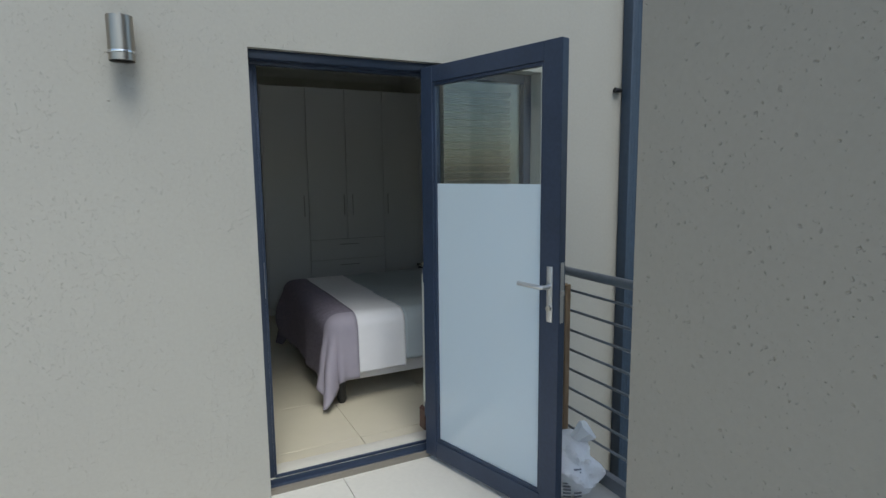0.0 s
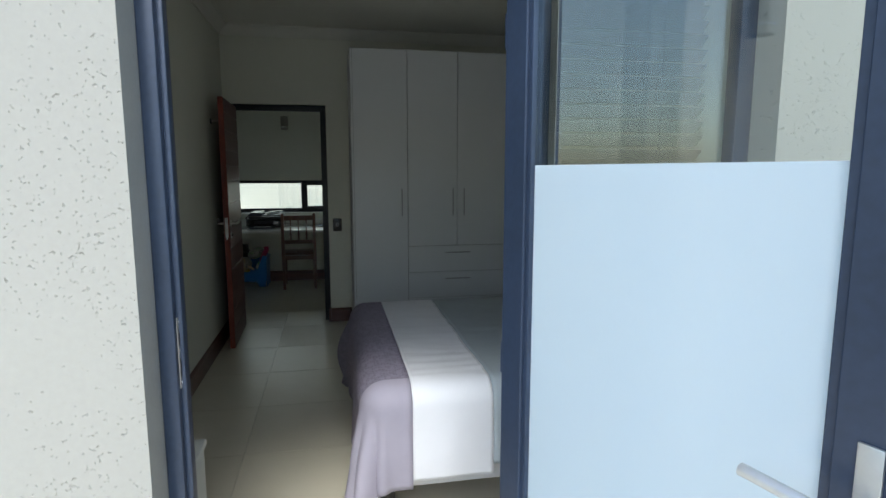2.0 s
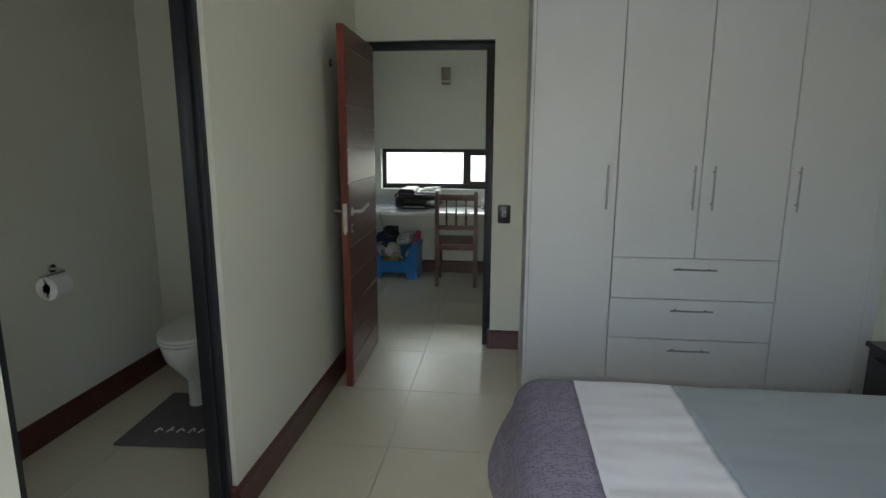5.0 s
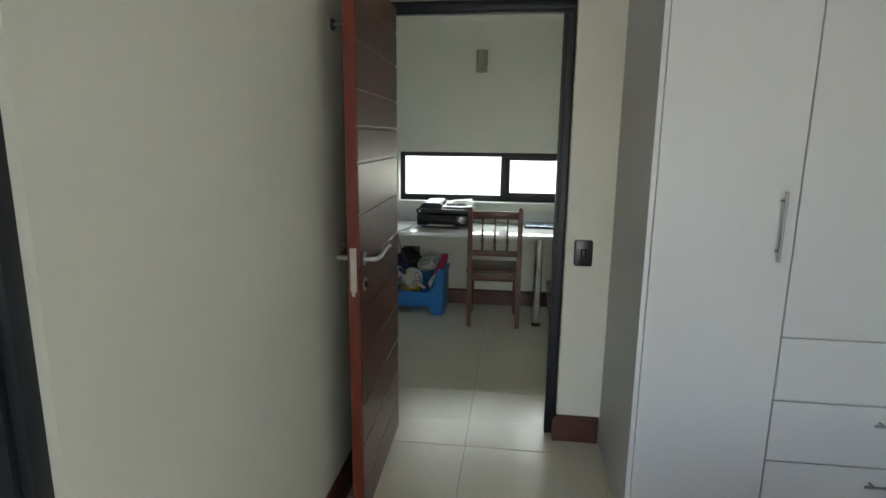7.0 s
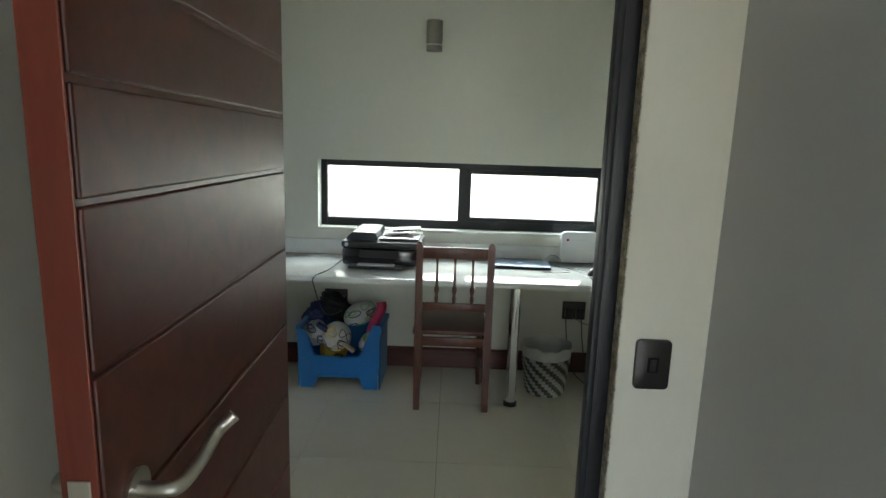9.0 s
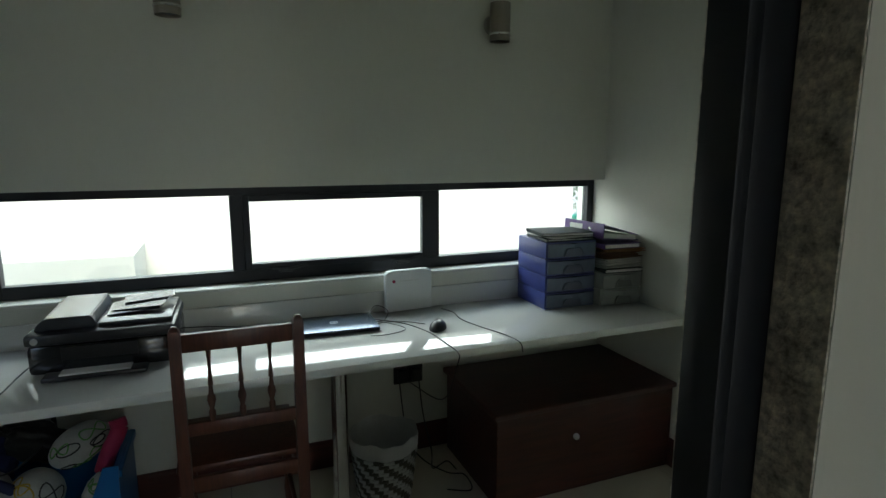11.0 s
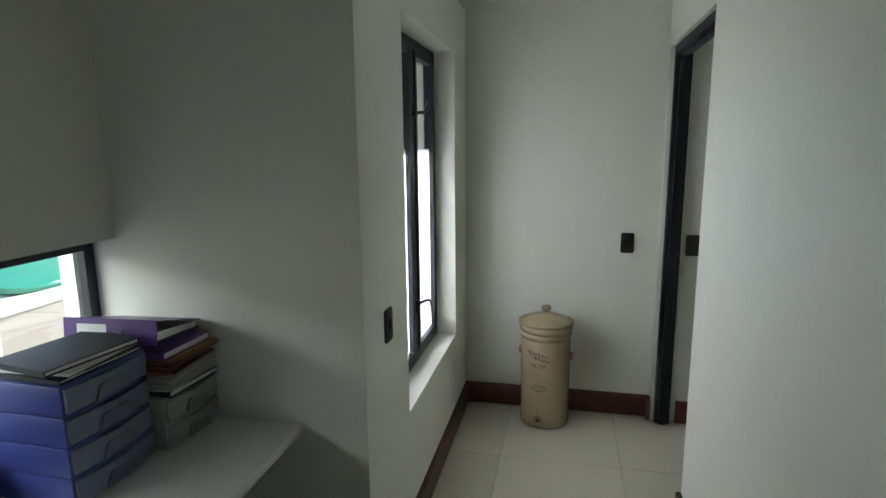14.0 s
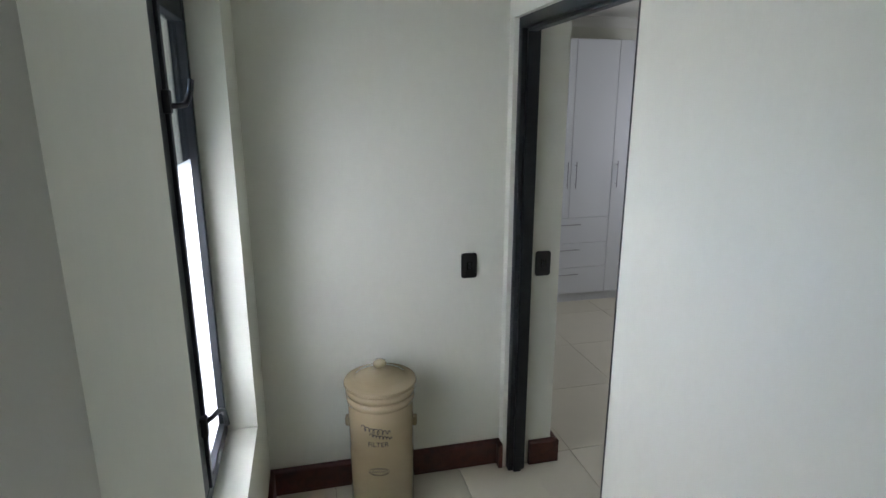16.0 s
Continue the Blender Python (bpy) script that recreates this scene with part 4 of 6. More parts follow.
def drape(X, Y, x0, y0, y1, top, r):
    """Where a point of the cloth, laid flat at X, Y, comes to lie when it hangs over the edges x0, y0 and y1."""
    cx, cy = max(X, x0), min(max(Y, y0), y1)
    dx, dy = X - cx, Y - cy
    L = math.hypot(dx, dy)
    if L < 1e-9:
        satin = 1.285 <= X <= 1.618
        pk = 0.007 if satin else 0.004
        e = noise.noise(Vector((X * 2.2, Y * 2.2, 0))) * 0.010 + noise.noise(Vector((X * 3.5 + 0.5 * math.sin(Y * 5), Y * 15.0, 3))) * pk
        if satin:
            seam = min(X - 1.285, 1.618 - X)
            e += 0.007 * math.exp(-seam / 0.06) * noise.noise(Vector((X * 6, Y * 34.0, 9)))
        e -= 0.004 * math.exp(-(((Y * 2.2) % 1.0 - 0.5) / 0.03) ** 2) if X > 1.618 else 0
        return Vector((X, Y, top + e))
    ux, uy = dx / L, dy / L
    a = min(L / r, math.pi / 2)
    out, down = r * math.sin(a), r * (1 - math.cos(a))
    rest = max(0.0, L - r * math.pi / 2)
    down += rest
    s = Y * 9.0 if abs(uy) < 0.01 else (X * 8.0 if abs(ux) < 0.01 else 4.0 * math.atan2(uy, -ux) + 3)
    fold = rest * (0.06 * math.sin(s) + 0.03 * math.sin(2.3 * s + 1)) + rest * 0.07
    if abs(ux) > 0.01 and abs(uy) > 0.01:
        ang = abs(math.atan2(uy, -ux))
        fold += rest * 0.10 * math.sin(ang * 2) * (1 + 0.9 * math.sin(ang * 9))
    e = noise.noise(Vector((X * 5, Y * 5, 7))) * 0.012
    if abs(ux) > 0.99:
        fold *= 0.4
        fold += (0.058 * math.sin(math.pi * min(1.0, rest / 0.36)) + rest * 0.10) * math.exp(-((Y - y1 + 0.06) / 0.15) ** 2)
    out += fold + e
    z = top - down
    if z < 0.035:
        z = 0.035 + 0.01 * noise.noise(Vector((X * 9, Y * 9, 1)))
    return Vector((cx + ux * out, cy + uy * out, z))


duvet = thing("duvet", "made-up duvet cover banded in lilac-grey jacquard, white and blue-grey", "duvet")


def band(name, xa, xb, mat, label, side=0.40, thick=0.012, step=0.022, plain=None):
    bm = bmesh.new()
    nx, ny = max(2, round((xb - xa) / step)), round((BY1 - BY0 + side + 0.42) / step)
    grid = []
    for i in range(nx + 1):
        row = []
        for j in range(ny + 1):
            X = xa + (xb - xa) * i / nx
            Y = BY0 - side + (BY1 - BY0 + side + 0.42) * j / ny
            row.append(bm.verts.new(drape(X, Y, BX0 + 0.05, BY0 + 0.05, BY1 - 0.05, 0.612, 0.09)))
        grid.append(row)
    for i in range(nx):
        for j in range(ny):
            bm.faces.new((grid[i][j], grid[i + 1][j], grid[i + 1][j + 1], grid[i][j + 1]))
    bmesh.ops.recalc_face_normals(bm, faces=bm.faces[:])
    uv = bm.loops.layers.uv.new("cloth")
    flat = {v: (xa + (xb - xa) * i / nx, BY0 - side + (BY1 - BY0 + side + 0.42) * j / ny) for i, row in enumerate(grid) for j, v in enumerate(row)}
    for f in bm.faces:
        f.smooth = True
        for lp_ in f.loops:
            lp_[uv].uv = flat[lp_.vert]
    me = bpy.data.meshes.new(name)
    bm.to_mesh(me)
    bm.free()
    me.materials.append(mat)
    if plain:
        me.materials.append(plain)
        for p in me.polygons:
            p.material_index = int(BY0 - side + (BY1 - BY0 + side + 0.42) * (p.index % ny) / ny < BY0 + 0.03)
    ob = new(name, me)
    ob.parent = duvet
    tagged(ob, label)
    md = ob.modifiers.new("cloth_thickness", "SOLIDIFY")
    md.thickness, md.offset = thick, 1.0
    return ob


band("lilac_band", BX0 - 0.46, 1.285, M_LILAC, "lilac-grey jacquard band over the foot of the bed, plain where it hangs", side=0.42, plain=M_LILACP)
band("white_band", 1.2855, 1.618, M_WHITECL, "white satin band with small puckers", side=0.385, step=0.014)
band("blue_band", 1.6185, 2.90, M_BLUECL, "plain blue-grey cloth", side=0.34)


def pillow(name, m, w, h, t, mat, label, piping=True):
    """A stuffed cushion with pinched corners."""
    s = thing(name, label, "pillow", "pillows on the bed")
    bm = bmesh.new()
    n = 26
    top, bot = [], []
    for i in range(n + 1):
        rt, rb = [], []
        for j in range(n + 1):
            u, v = i / n * 2 - 1, j / n * 2 - 1
            k = max(0.0, (1 - u ** 2) * (1 - v ** 2)) ** 0.42
            pin = 1 - 0.07 * (1 - u * u) * 0 - 0.05 * (abs(u) ** 2 * (1 - abs(v)) + abs(v) ** 2 * (1 - abs(u)))
            x, y = u * w / 2 * pin, v * h / 2 * pin
            wr = 0.010 * noise.noise(Vector((u * 3 + w, v * 3, t * 50))) * k
            rt.append(bm.verts.new((x, y, t / 2 * k + wr)))
            rb.append(bm.verts.new((x, y, -t / 2 * k + wr)) if 0 < i < n and 0 < j < n else rt[-1])
        top.append(rt)
        bot.append(rb)
    for i in range(n):
        for j in range(n):
            bm.faces.new((top[i][j], top[i + 1][j], top[i + 1][j + 1], top[i][j + 1]))
            vs = (bot[i][j], bot[i][j + 1], bot[i + 1][j + 1], bot[i + 1][j])
            if len(set(vs)) == 4 and not bm.faces.get(vs):
                bm.faces.new(vs)
    part("cover", bm, mat, s, smooth=2.5)
    s.matrix_world = m
    return s


pillow("pillow", pose(2.72, 4.30, 0.74, 0, -22, 4), 0.42, 0.72, 0.17, M_MATT, "plain white pillow behind the scatter cushions")
pillow("pillow", pose(2.70, 3.58, 0.74, 0, -22, -4), 0.42, 0.68, 0.17, M_MATT, "plain white pillow behind the scatter cushions")
pillow("pillow", pose(2.57, 4.28, 0.755, 0, -20, 6), 0.47, 0.52, 0.15, M_FLORAL, "cream cushion printed with olive and navy leaves")
pillow("pillow", pose(2.53, 3.73, 0.745, 0, -18, -10), 0.47, 0.50, 0.15, M_FLORAL, "cream cushion printed with olive and navy leaves")

# bedside cabinet
bs = thing("bedside_cabinet", "glossy black bedside cabinet with two drawers", "bedside cabinet")
bm = bmesh.new()
box(bm, (2.735, 5.02, 0.0), (XR - 0.021, 5.445, 0.51), 0.003)
part("body", bm, M_BLACKG, bs)
bm = bmesh.new()
box(bm, (2.724, 5.005, 0.5105), (XR - 0.004, 5.46, 0.535), 0.004)
part("top", bm, M_BLACKG, bs)
for a, b in ((0.05, 0.26), (0.27, 0.48)):
    bm = bmesh.new()
    box(bm, (2.718, 5.05, a), (2.7345, 5.39, b), 0.003)
    d = part("drawer", bm, M_BLACKG, bs)
    bm = bmesh.new()
    bmesh.ops.create_uvsphere(bm, u_segments=14, v_segments=8, radius=0.013, matrix=pose(2.708, 5.22, (a + b) / 2))
    part("knob", bm, M_STEEL, d, smooth=1)

# carton by the entrance
ct = thing("storage_box", "closed pale grey storage box with a lid", "box")
bm = bmesh.new()
box(bm, (0.08, 3.0, 0.0), (0.44, 3.40, 0.33), 0.006)
part("body", bm, M_GREYC, ct)
bm = bmesh.new()
box(bm, (0.07, 2.99, 0.3305), (0.45, 3.41, 0.36), 0.006)
part("lid", bm, M_GREYC, ct)

# ---- bathroom ----
toilet = thing("toilet", "white back-to-wall toilet with its lid down", "toilet", at=(-0.625, 5.96, 0), rz=0)


def loft(bm, secs, seg=28):
    """Closed rings of (cx, cy, rx, ry, z), squared off towards +y."""
    rings = []
    for cx, cy, rx, ry, z in secs:
        ring = []
        for i in range(seg):
            a = 2 * math.pi * i / seg
            c, s_ = math.cos(a), math.sin(a)
            if s_ > 0:
                c = math.copysign(abs(c) ** 0.5, c)
                s_ = s_ ** 0.5
            ring.append(bm.verts.new((cx + rx * c, cy + ry * s_, z)))
        rings.append(ring)
    for a, b in zip(rings, rings[1:]):
        for i in range(seg):
            j = (i + 1) % seg
            bm.faces.new((a[i], a[j], b[j], b[i]))
    bm.faces.new(list(reversed(rings[0])))
    bm.faces.new(rings[-1])


bm = bmesh.new()
loft(bm, [(0, -0.25, 0.10, 0.27, 0), (0, -0.25, 0.095, 0.265, 0.03), (0, -0.26, 0.088, 0.27, 0.17), (0, -0.28, 0.11, 0.31, 0.23), (0, -0.31, 0.165, 0.345, 0.31), (0, -0.32, 0.182, 0.355, 0.38), (0, -0.32, 0.184, 0.357, 0.40)])
part("bowl", bm, M_PORC, toilet, smooth=1.0)
bm = bmesh.new()
loft(bm, [(0, -0.36, 0.186, 0.31, 0.402), (0, -0.36, 0.193, 0.316, 0.406), (0, -0.36, 0.193, 0.316, 0.418), (0, -0.36, 0.189, 0.312, 0.422)])
part("seat", bm, M_PORC, toilet, smooth=0.8)
bm = bmesh.new()
loft(bm, [(0, -0.36, 0.187, 0.312, 0.425), (0, -0.36, 0.192, 0.316, 0.430), (0, -0.36, 0.190, 0.313, 0.442), (0, -0.35, 0.15, 0.26, 0.452)])
part("lid", bm, M_PORC, toilet, smooth=0.8)
for x in (-0.07, 0.07):
    bm = bmesh.new()
    tube(bm, [(x - 0.02, -0.035, 0.432), (x + 0.02, -0.035, 0.432)], 0.011)
    part("hinge", bm, M_CHROME, toilet, smooth=0.8)

mat_ = thing("bath_mat", "flat grey bath mat with pale lettering marks", "bath mat", at=(-0.56, 5.33, 0.0), rz=3)
bm = bmesh.new()
box(bm, (-0.26, -0.28, 0.002), (0.26, 0.28, 0.014), 0.005)
part("fleece", bm, M_MAT, mat_, smooth=0.8)
for k, (x, l) in enumerate(((-0.12, 0.03), (-0.06, 0.02), (-0.01, 0.035), (0.05, 0.025), (0.1, 0.03))):
    bm = bmesh.new()
    tube(bm, curve_pts([(x, -0.16, 0.015), (x + 0.01, -0.125 + 0.01 * (k % 2), 0.015), (x + l, -0.145, 0.015)]), 0.0035, 6)
    part("lettering_stroke", bm, M_WHITEP, mat_)

hold = thing("toilet_roll_holder", "chrome toilet roll holder on the wall", "toilet roll holder", at=(-1.15, 5.20, 0.805))
bm = bmesh.new()
tube(bm, [(0, 0.0, 0.02), (0.055, 0.0, 0.02), (0.075, -0.01, 0.015), (0.075, -0.15, 0.015)], 0.007)
bmesh.ops.create_cone(bm, cap_ends=True, segments=20, radius1=0.022, radius2=0.022, depth=0.01, matrix=pose(0.005, 0, 0.02, 0, 90))
part("arm", bm, M_CHROME, hold, smooth=0.7)
roll = thing("toilet_roll", "white toilet roll hanging on a chrome arm", "toilet roll", at=(-1.075, 5.125, 0.758))
bm = bmesh.new()
bmesh.ops.create_cone(bm, cap_ends=False, segments=32, radius1=0.056, radius2=0.056, depth=0.10, matrix=pose(0, 0, 0, 90))
bmesh.ops.create_cone(bm, cap_ends=False, segments=32, radius1=0.022, radius2=0.022, depth=0.10, matrix=pose(0, 0, 0, 90))
es = [e for e in bm.edges if len(e.link_faces) == 1]
bmesh.ops.bridge_loops(bm, edges=[e for e in es if e.verts[0].co.y < 0])
bmesh.ops.bridge_loops(bm, edges=[e for e in es if e.verts[0].co.y > 0])
part("paper", bm, M_PAPER, roll, smooth=0.6)
hold2 = thing("robe_hook", "small chrome hook on the bathroom wall", "hook", at=(-1.15, 4.85, 0.80))
bm = bmesh.new()
bmesh.ops.create_cone(bm, cap_ends=True, segments=20, radius1=0.022, radius2=0.022, depth=0.01, matrix=pose(0.005, 0, 0.02, 0, 90))
tube(bm, curve_pts([(0.005, 0, 0.02), (0.045, 0, 0.02), (0.06, 0, 0.03)]), 0.007)
part("pin", bm, M_CHROME, hold2, smooth=0.7)
rail = thing("towel_rail", "short dark towel rail on the bathroom wall", "towel rail", at=(-0.72, 6.04, 1.33))
bm = bmesh.new()
box(bm, (-0.1, -0.07, -0.012), (0.5, -0.055, 0.012), 0.003)
box(bm, (0.02, -0.06, -0.01), (0.04, 0, 0.01))
box(bm, (0.42, -0.06, -0.01), (0.44, 0, 0.01))
part("bar", bm, M_BLACK, rail)
tw = thing("towel", "dark towel folded over a rail", "towel", at=(-0.59, 5.975, 1.345))
bm = bmesh.new()
pts = [(y, z) for y, z in [(-0.022, -0.86), (-0.02, -0.4), (-0.018, 0), (-0.008, 0.012), (0.008, 0.012), (0.016, 0), (0.016, -0.7)]]
cols = []
for i in range(9):
    x = -0.14 + 0.42 * i / 8
    cols.append([bm.verts.new((x, y + (0.006 * math.sin(i * 1.7) if z < -0.1 else 0) - (0.002 if y < 0 else 0), z)) for y, z in pts])
for a, b in zip(cols, cols[1:]):
    for i in range(len(pts) - 1):
        bm.faces.new((a[i], a[i + 1], b[i + 1], b[i]))
o = part("cloth", bm, M_TOWEL, tw, smooth=1.2)
md = o.modifiers.new("thickness", "SOLIDIFY")
md.thickness = 0.006

# ---- desk ----
DF, DZ = 8.185, 0.745
desk = thing("desk", "long glossy white built-in desk on a round polished steel leg", "desk")
slab("desktop", (-1.498, DF, DZ - 0.032), (XN - 0.003, YD - 0.016, DZ), M_DESK, desk, bevel=0.002)
slab("upstand", (-1.498, YD - 0.015, DZ - 0.032), (XN - 0.003, YD - 0.001, DZ + 0.095), M_DESK, desk, bevel=0.002)
slab("side_panel", (-0.80, DF + 0.03, 0), (-0.775, YD - 0.02, DZ - 0.033), M_WALL, desk, bevel=0.002)
bm = bmesh.new()
lathe(bm, [(0.031, 0.03), (0.031, DZ - 0.033)], 28, (0.907, 8.29, 0))
leg = part("leg", bm, M_CHROME, desk, "round polished steel leg", smooth=0.8)
bm = bmesh.new()
lathe(bm, [(0.03, 0), (0.038, 0.004), (0.038, 0.026), (0.033, 0.0305)], 28, (0.907, 8.29, 0))
part("foot", bm, M_BLACK, leg, smooth=0.8)

# chair
chair = thing("dining_chair", "dark reddish wooden chair with turned back spindles and two rails", "chair")
CX0, CX1, CY = 0.375, 0.755, 8.20
for x in (CX0, CX1):
    bm = bmesh.new()
    prof = [(0, 0.018), (0.44, 0.02), (0.47, 0.02), (0.90, 0.018), (0.93, 0.018), (0.945, 0.014), (0.955, 0.006)]
    prev = None
    for z, r in prof:
        y = CY - max(0, z - 0.45) * 0.03
        ring = [bm.verts.new((x + a * r, y + b * r, z)) for a, b in ((-1, -1), (1, -1), (1, 1), (-1, 1))]
        if prev:
            for k in range(4):
                bm.faces.new((prev[k], prev[(k + 1) % 4], ring[(k + 1) % 4], ring[k]))
        else:
            bm.faces.new(ring[::-1])
        prev = ring
    bm.faces.new(prev)
    bmesh.ops.bevel(bm, geom=bm.edges[:], offset=0.003, segments=2, affect="EDGES")
    part("back_post", bm, M_CHAIR, chair, smooth=0.6)
for nm, z0, z1, dy in (("top_rail", 0.865, 0.925, 0.012), ("seat_back_rail", 0.575, 0.62, 0.004), ("rear_seat_rail", 0.375, 0.425, 0)):
    bm = bmesh.new()
    box(bm, (CX0 + 0.018, CY - dy - 0.011, z0), (CX1 - 0.018, CY - dy + 0.011, z1), 0.004)
    part(nm, bm, M_CHAIR, chair, smooth=0.6)
for i in range(3):
    x = CX0 + (CX1 - CX0) * (i + 1) / 4
    bm = bmesh.new()
    lathe(bm, [(0.007, 0), (0.011, 0.02), (0.011, 0.035), (0.007, 0.045), (0.014, 0.075), (0.011, 0.10), (0.005, 0.18), (0.006, 0.215), (0.009, 0.25)], 14, (x, CY - 0.008, 0.617))
    part("spindle", bm, M_CHAIR, chair, smooth=0.7)
bm = bmesh.new()
box(bm, (CX0 - 0.03, CY + 0.015, 0.43), (CX1 + 0.0, CY + 0.40, 0.455), 0.008)
part("seat", bm, M_CHAIR, chair, smooth=0.6)
for x in (CX0 - 0.01, CX1 - 0.02):
    bm = bmesh.new()
    lathe(bm, [(0.014, 0), (0.02, 0.1), (0.016, 0.14), (0.022, 0.2), (0.02, 0.43)], 16, (x, CY + 0.37, 0))
    part("front_leg", bm, M_CHAIR, chair, smooth=0.7)
    bm = bmesh.new()
    box(bm, (x - 0.009, CY + 0.012, 0.375), (x + 0.009, CY + 0.36, 0.425), 0.003)
    part("side_rail", bm, M_CHAIR, chair, smooth=0.6)
    bm = bmesh.new()
    tube(bm, [(x, CY + 0.012, 0.17), (x, CY + 0.36, 0.17)], 0.009)
    part("stretcher", bm, M_CHAIR, chair, smooth=0.7)
bm = bmesh.new()
box(bm, (CX0, CY + 0.36, 0.375), (CX1 - 0.02, CY + 0.38, 0.425), 0.003)
part("front_rail", bm, M_CHAIR, chair, smooth=0.6)

# printer
pr = thing("printer", "black desktop printer with a silver lid and paper in the feeder", "printer", at=(-0.09, 8.42, DZ), rz=-2)
bm = bmesh.new()
box(bm, (0, 0.02, 0.012), (0.45, 0.36, 0.115), 0.018)
part("body", bm, M_BLACKG, pr, smooth=0.7)
bm = bmesh.new()
box(bm, (-0.002, 0.012, 0.1155), (0.452, 0.36, 0.155), 0.012)
part("scanner", bm, M_BLACK, pr, smooth=0.7)
bm = bmesh.new()
pts = [(0.02, 0.1555), (0.20, 0.1555), (0.205, 0.17), (0.19, 0.20), (0.06, 0.20), (0.03, 0.18)]
a = [bm.verts.new((x, 0.05, z)) for x, z in pts]
b = [bm.verts.new((x, 0.34, z + 0.01)) for x, z in pts]
for i in range(len(pts)):
    j = (i + 1) % len(pts)
    bm.faces.new((a[i], a[j], b[j], b[i]))
bm.faces.new(a[::-1])
bm.faces.new(b)
bmesh.ops.bevel(bm, geom=bm.edges[:], offset=0.004, segments=2, affect="EDGES")
part("feeder_lid", bm, M_LID, pr, smooth=0.7)
bm = bmesh.new()
box(bm, (0.21, 0.05, 0.1555), (0.44, 0.35, 0.172), 0.004)
part("feeder_tray", bm, M_BLACK, pr, smooth=0.7)
for i, (x0, y0, z0, r) in enumerate(((0.225, 0.12, 0.176, 3), (0.235, 0.15, 0.184, -6), (0.27, 0.20, 0.196, 8))):
    bm = bmesh.new()
    vs = box(bm, (0, 0, 0), (0.17, 0.15 - 0.03 * i, 0.003))
    bmesh.ops.transform(bm, matrix=pose(x0, y0, z0, 3, -3, r), verts=bm.verts[:])
    part("paper_guide", bm, M_LID, pr)
bm = bmesh.new()
box(bm, (0.05, -0.04, 0.008), (0.36, 0.04, 0.022), 0.004)
part("output_tray", bm, M_BLACK, pr, smooth=0.7)
bm = bmesh.new()
box(bm, (0.10, -0.03, 0.0225), (0.31, 0.06, 0.028))
part("tray_paper", bm, M_PAPER, pr)
bm = bmesh.new()
box(bm, (0.10, 0.016, 0.06), (0.33, 0.0205, 0.105), 0.002)
part("control_panel", bm, M_BLACK, pr)
bm = bmesh.new()
bmesh.ops.create_cone(bm, cap_ends=True, segments=20, radius1=0.011, radius2=0.011, depth=0.003, matrix=pose(0.03, 0.0115, 0.135, 90))
part("badge", bm, M_ALU, pr)

# laptop
lp = thing("laptop", "closed grey-blue laptop lying on the desk", "laptop", at=(0.792, 8.54, DZ), rz=-3)
bm = bmesh.new()
box(bm, (0, 0, 0.003), (0.345, 0.235, 0.013), 0.004)
part("base", bm, M_BLACK, lp, smooth=0.7)
bm = bmesh.new()
box(bm, (0, 0, 0.0135), (0.345, 0.235, 0.021), 0.004)
part("lid", bm, M_LAPTOP, lp, smooth=0.7)
bm = bmesh.new()
lathe(bm, [(0.014, 0.0), (0.018, 0.0), (0.018, 0.001), (0.014, 0.001)], 28, (0.165, 0.118, 0.0212), cap=False)
box(bm, (0.160, 0.106, 0.0212), (0.163, 0.13, 0.0222))
box(bm, (0.167, 0.104, 0.0212), (0.170, 0.128, 0.0222))
part("badge", bm, M_ALU, lp)

# router
rt = thing("router", "upright white router box with a small red mark", "router", at=(1.232, 8.765, DZ), rz=4)
bm = bmesh.new()
w_, h_, r_ = 0.235, 0.20, 0.03
ring = [(0, 0.004), (w_, 0.004)] + [(w_ - r_ + r_ * math.cos(a), h_ - r_ + r_ * math.sin(a)) for a in [k * math.pi / 12 for k in range(7)]] + [(r_ - r_ * math.sin(a), h_ - r_ + r_ * math.cos(a)) for a in [k * math.pi / 12 for k in range(7)]]
lay = [[bm.verts.new((w_ / 2 + (x - w_ / 2) * q, y, h_ / 2 + (z - h_ / 2) * q)) for x, z in ring] for y, q in ((0, 0.96), (0.004, 1), (0.03, 1), (0.034, 0.96))]
for p, q in zip(lay, lay[1:]):
    for k in range(len(ring)):
        j = (k + 1) % len(ring)
        bm.faces.new((p[k], p[j], q[j], q[k]))
bm.faces.new(lay[0])
bm.faces.new(lay[-1][::-1])
part("case", bm, M_WHITEP, rt, smooth=0.6)
bm = bmesh.new()
bmesh.ops.create_cone(bm, cap_ends=True, segments=16, radius1=0.008, radius2=0.008, depth=0.002, matrix=pose(0.04, -0.0008, 0.15, 90))
part("red_mark", bm, M_PINK, rt)
for i in range(9):
    bm = bmesh.new()
    box(bm, (0.07 + i * 0.011, -0.001, 0.148), (0.076 + i * 0.011, 0.0005, 0.151))
    part("indicator", bm, M_STEEL, rt)

ms = thing("mouse", "small black computer mouse on the desk", "mouse", at=(1.376, 8.468, DZ), rz=-35)
bm = bmesh.new()
bmesh.ops.create_uvsphere(bm, u_segments=24, v_segments=14, radius=1)
bmesh.ops.transform(bm, matrix=Matrix.Diagonal((0.036, 0.062, 0.04, 1)), verts=bm.verts[:])
for v in bm.verts:
    v.co.z = max(v.co.z, 0.001)
part("shell", bm, M_BLACK, ms, smooth=1.2)
bm = bmesh.new()
bmesh.ops.create_cone(bm, cap_ends=True, segments=18, radius1=0.01, radius2=0.01, depth=0.007, matrix=pose(0, 0.036, 0.029, 0, 90))
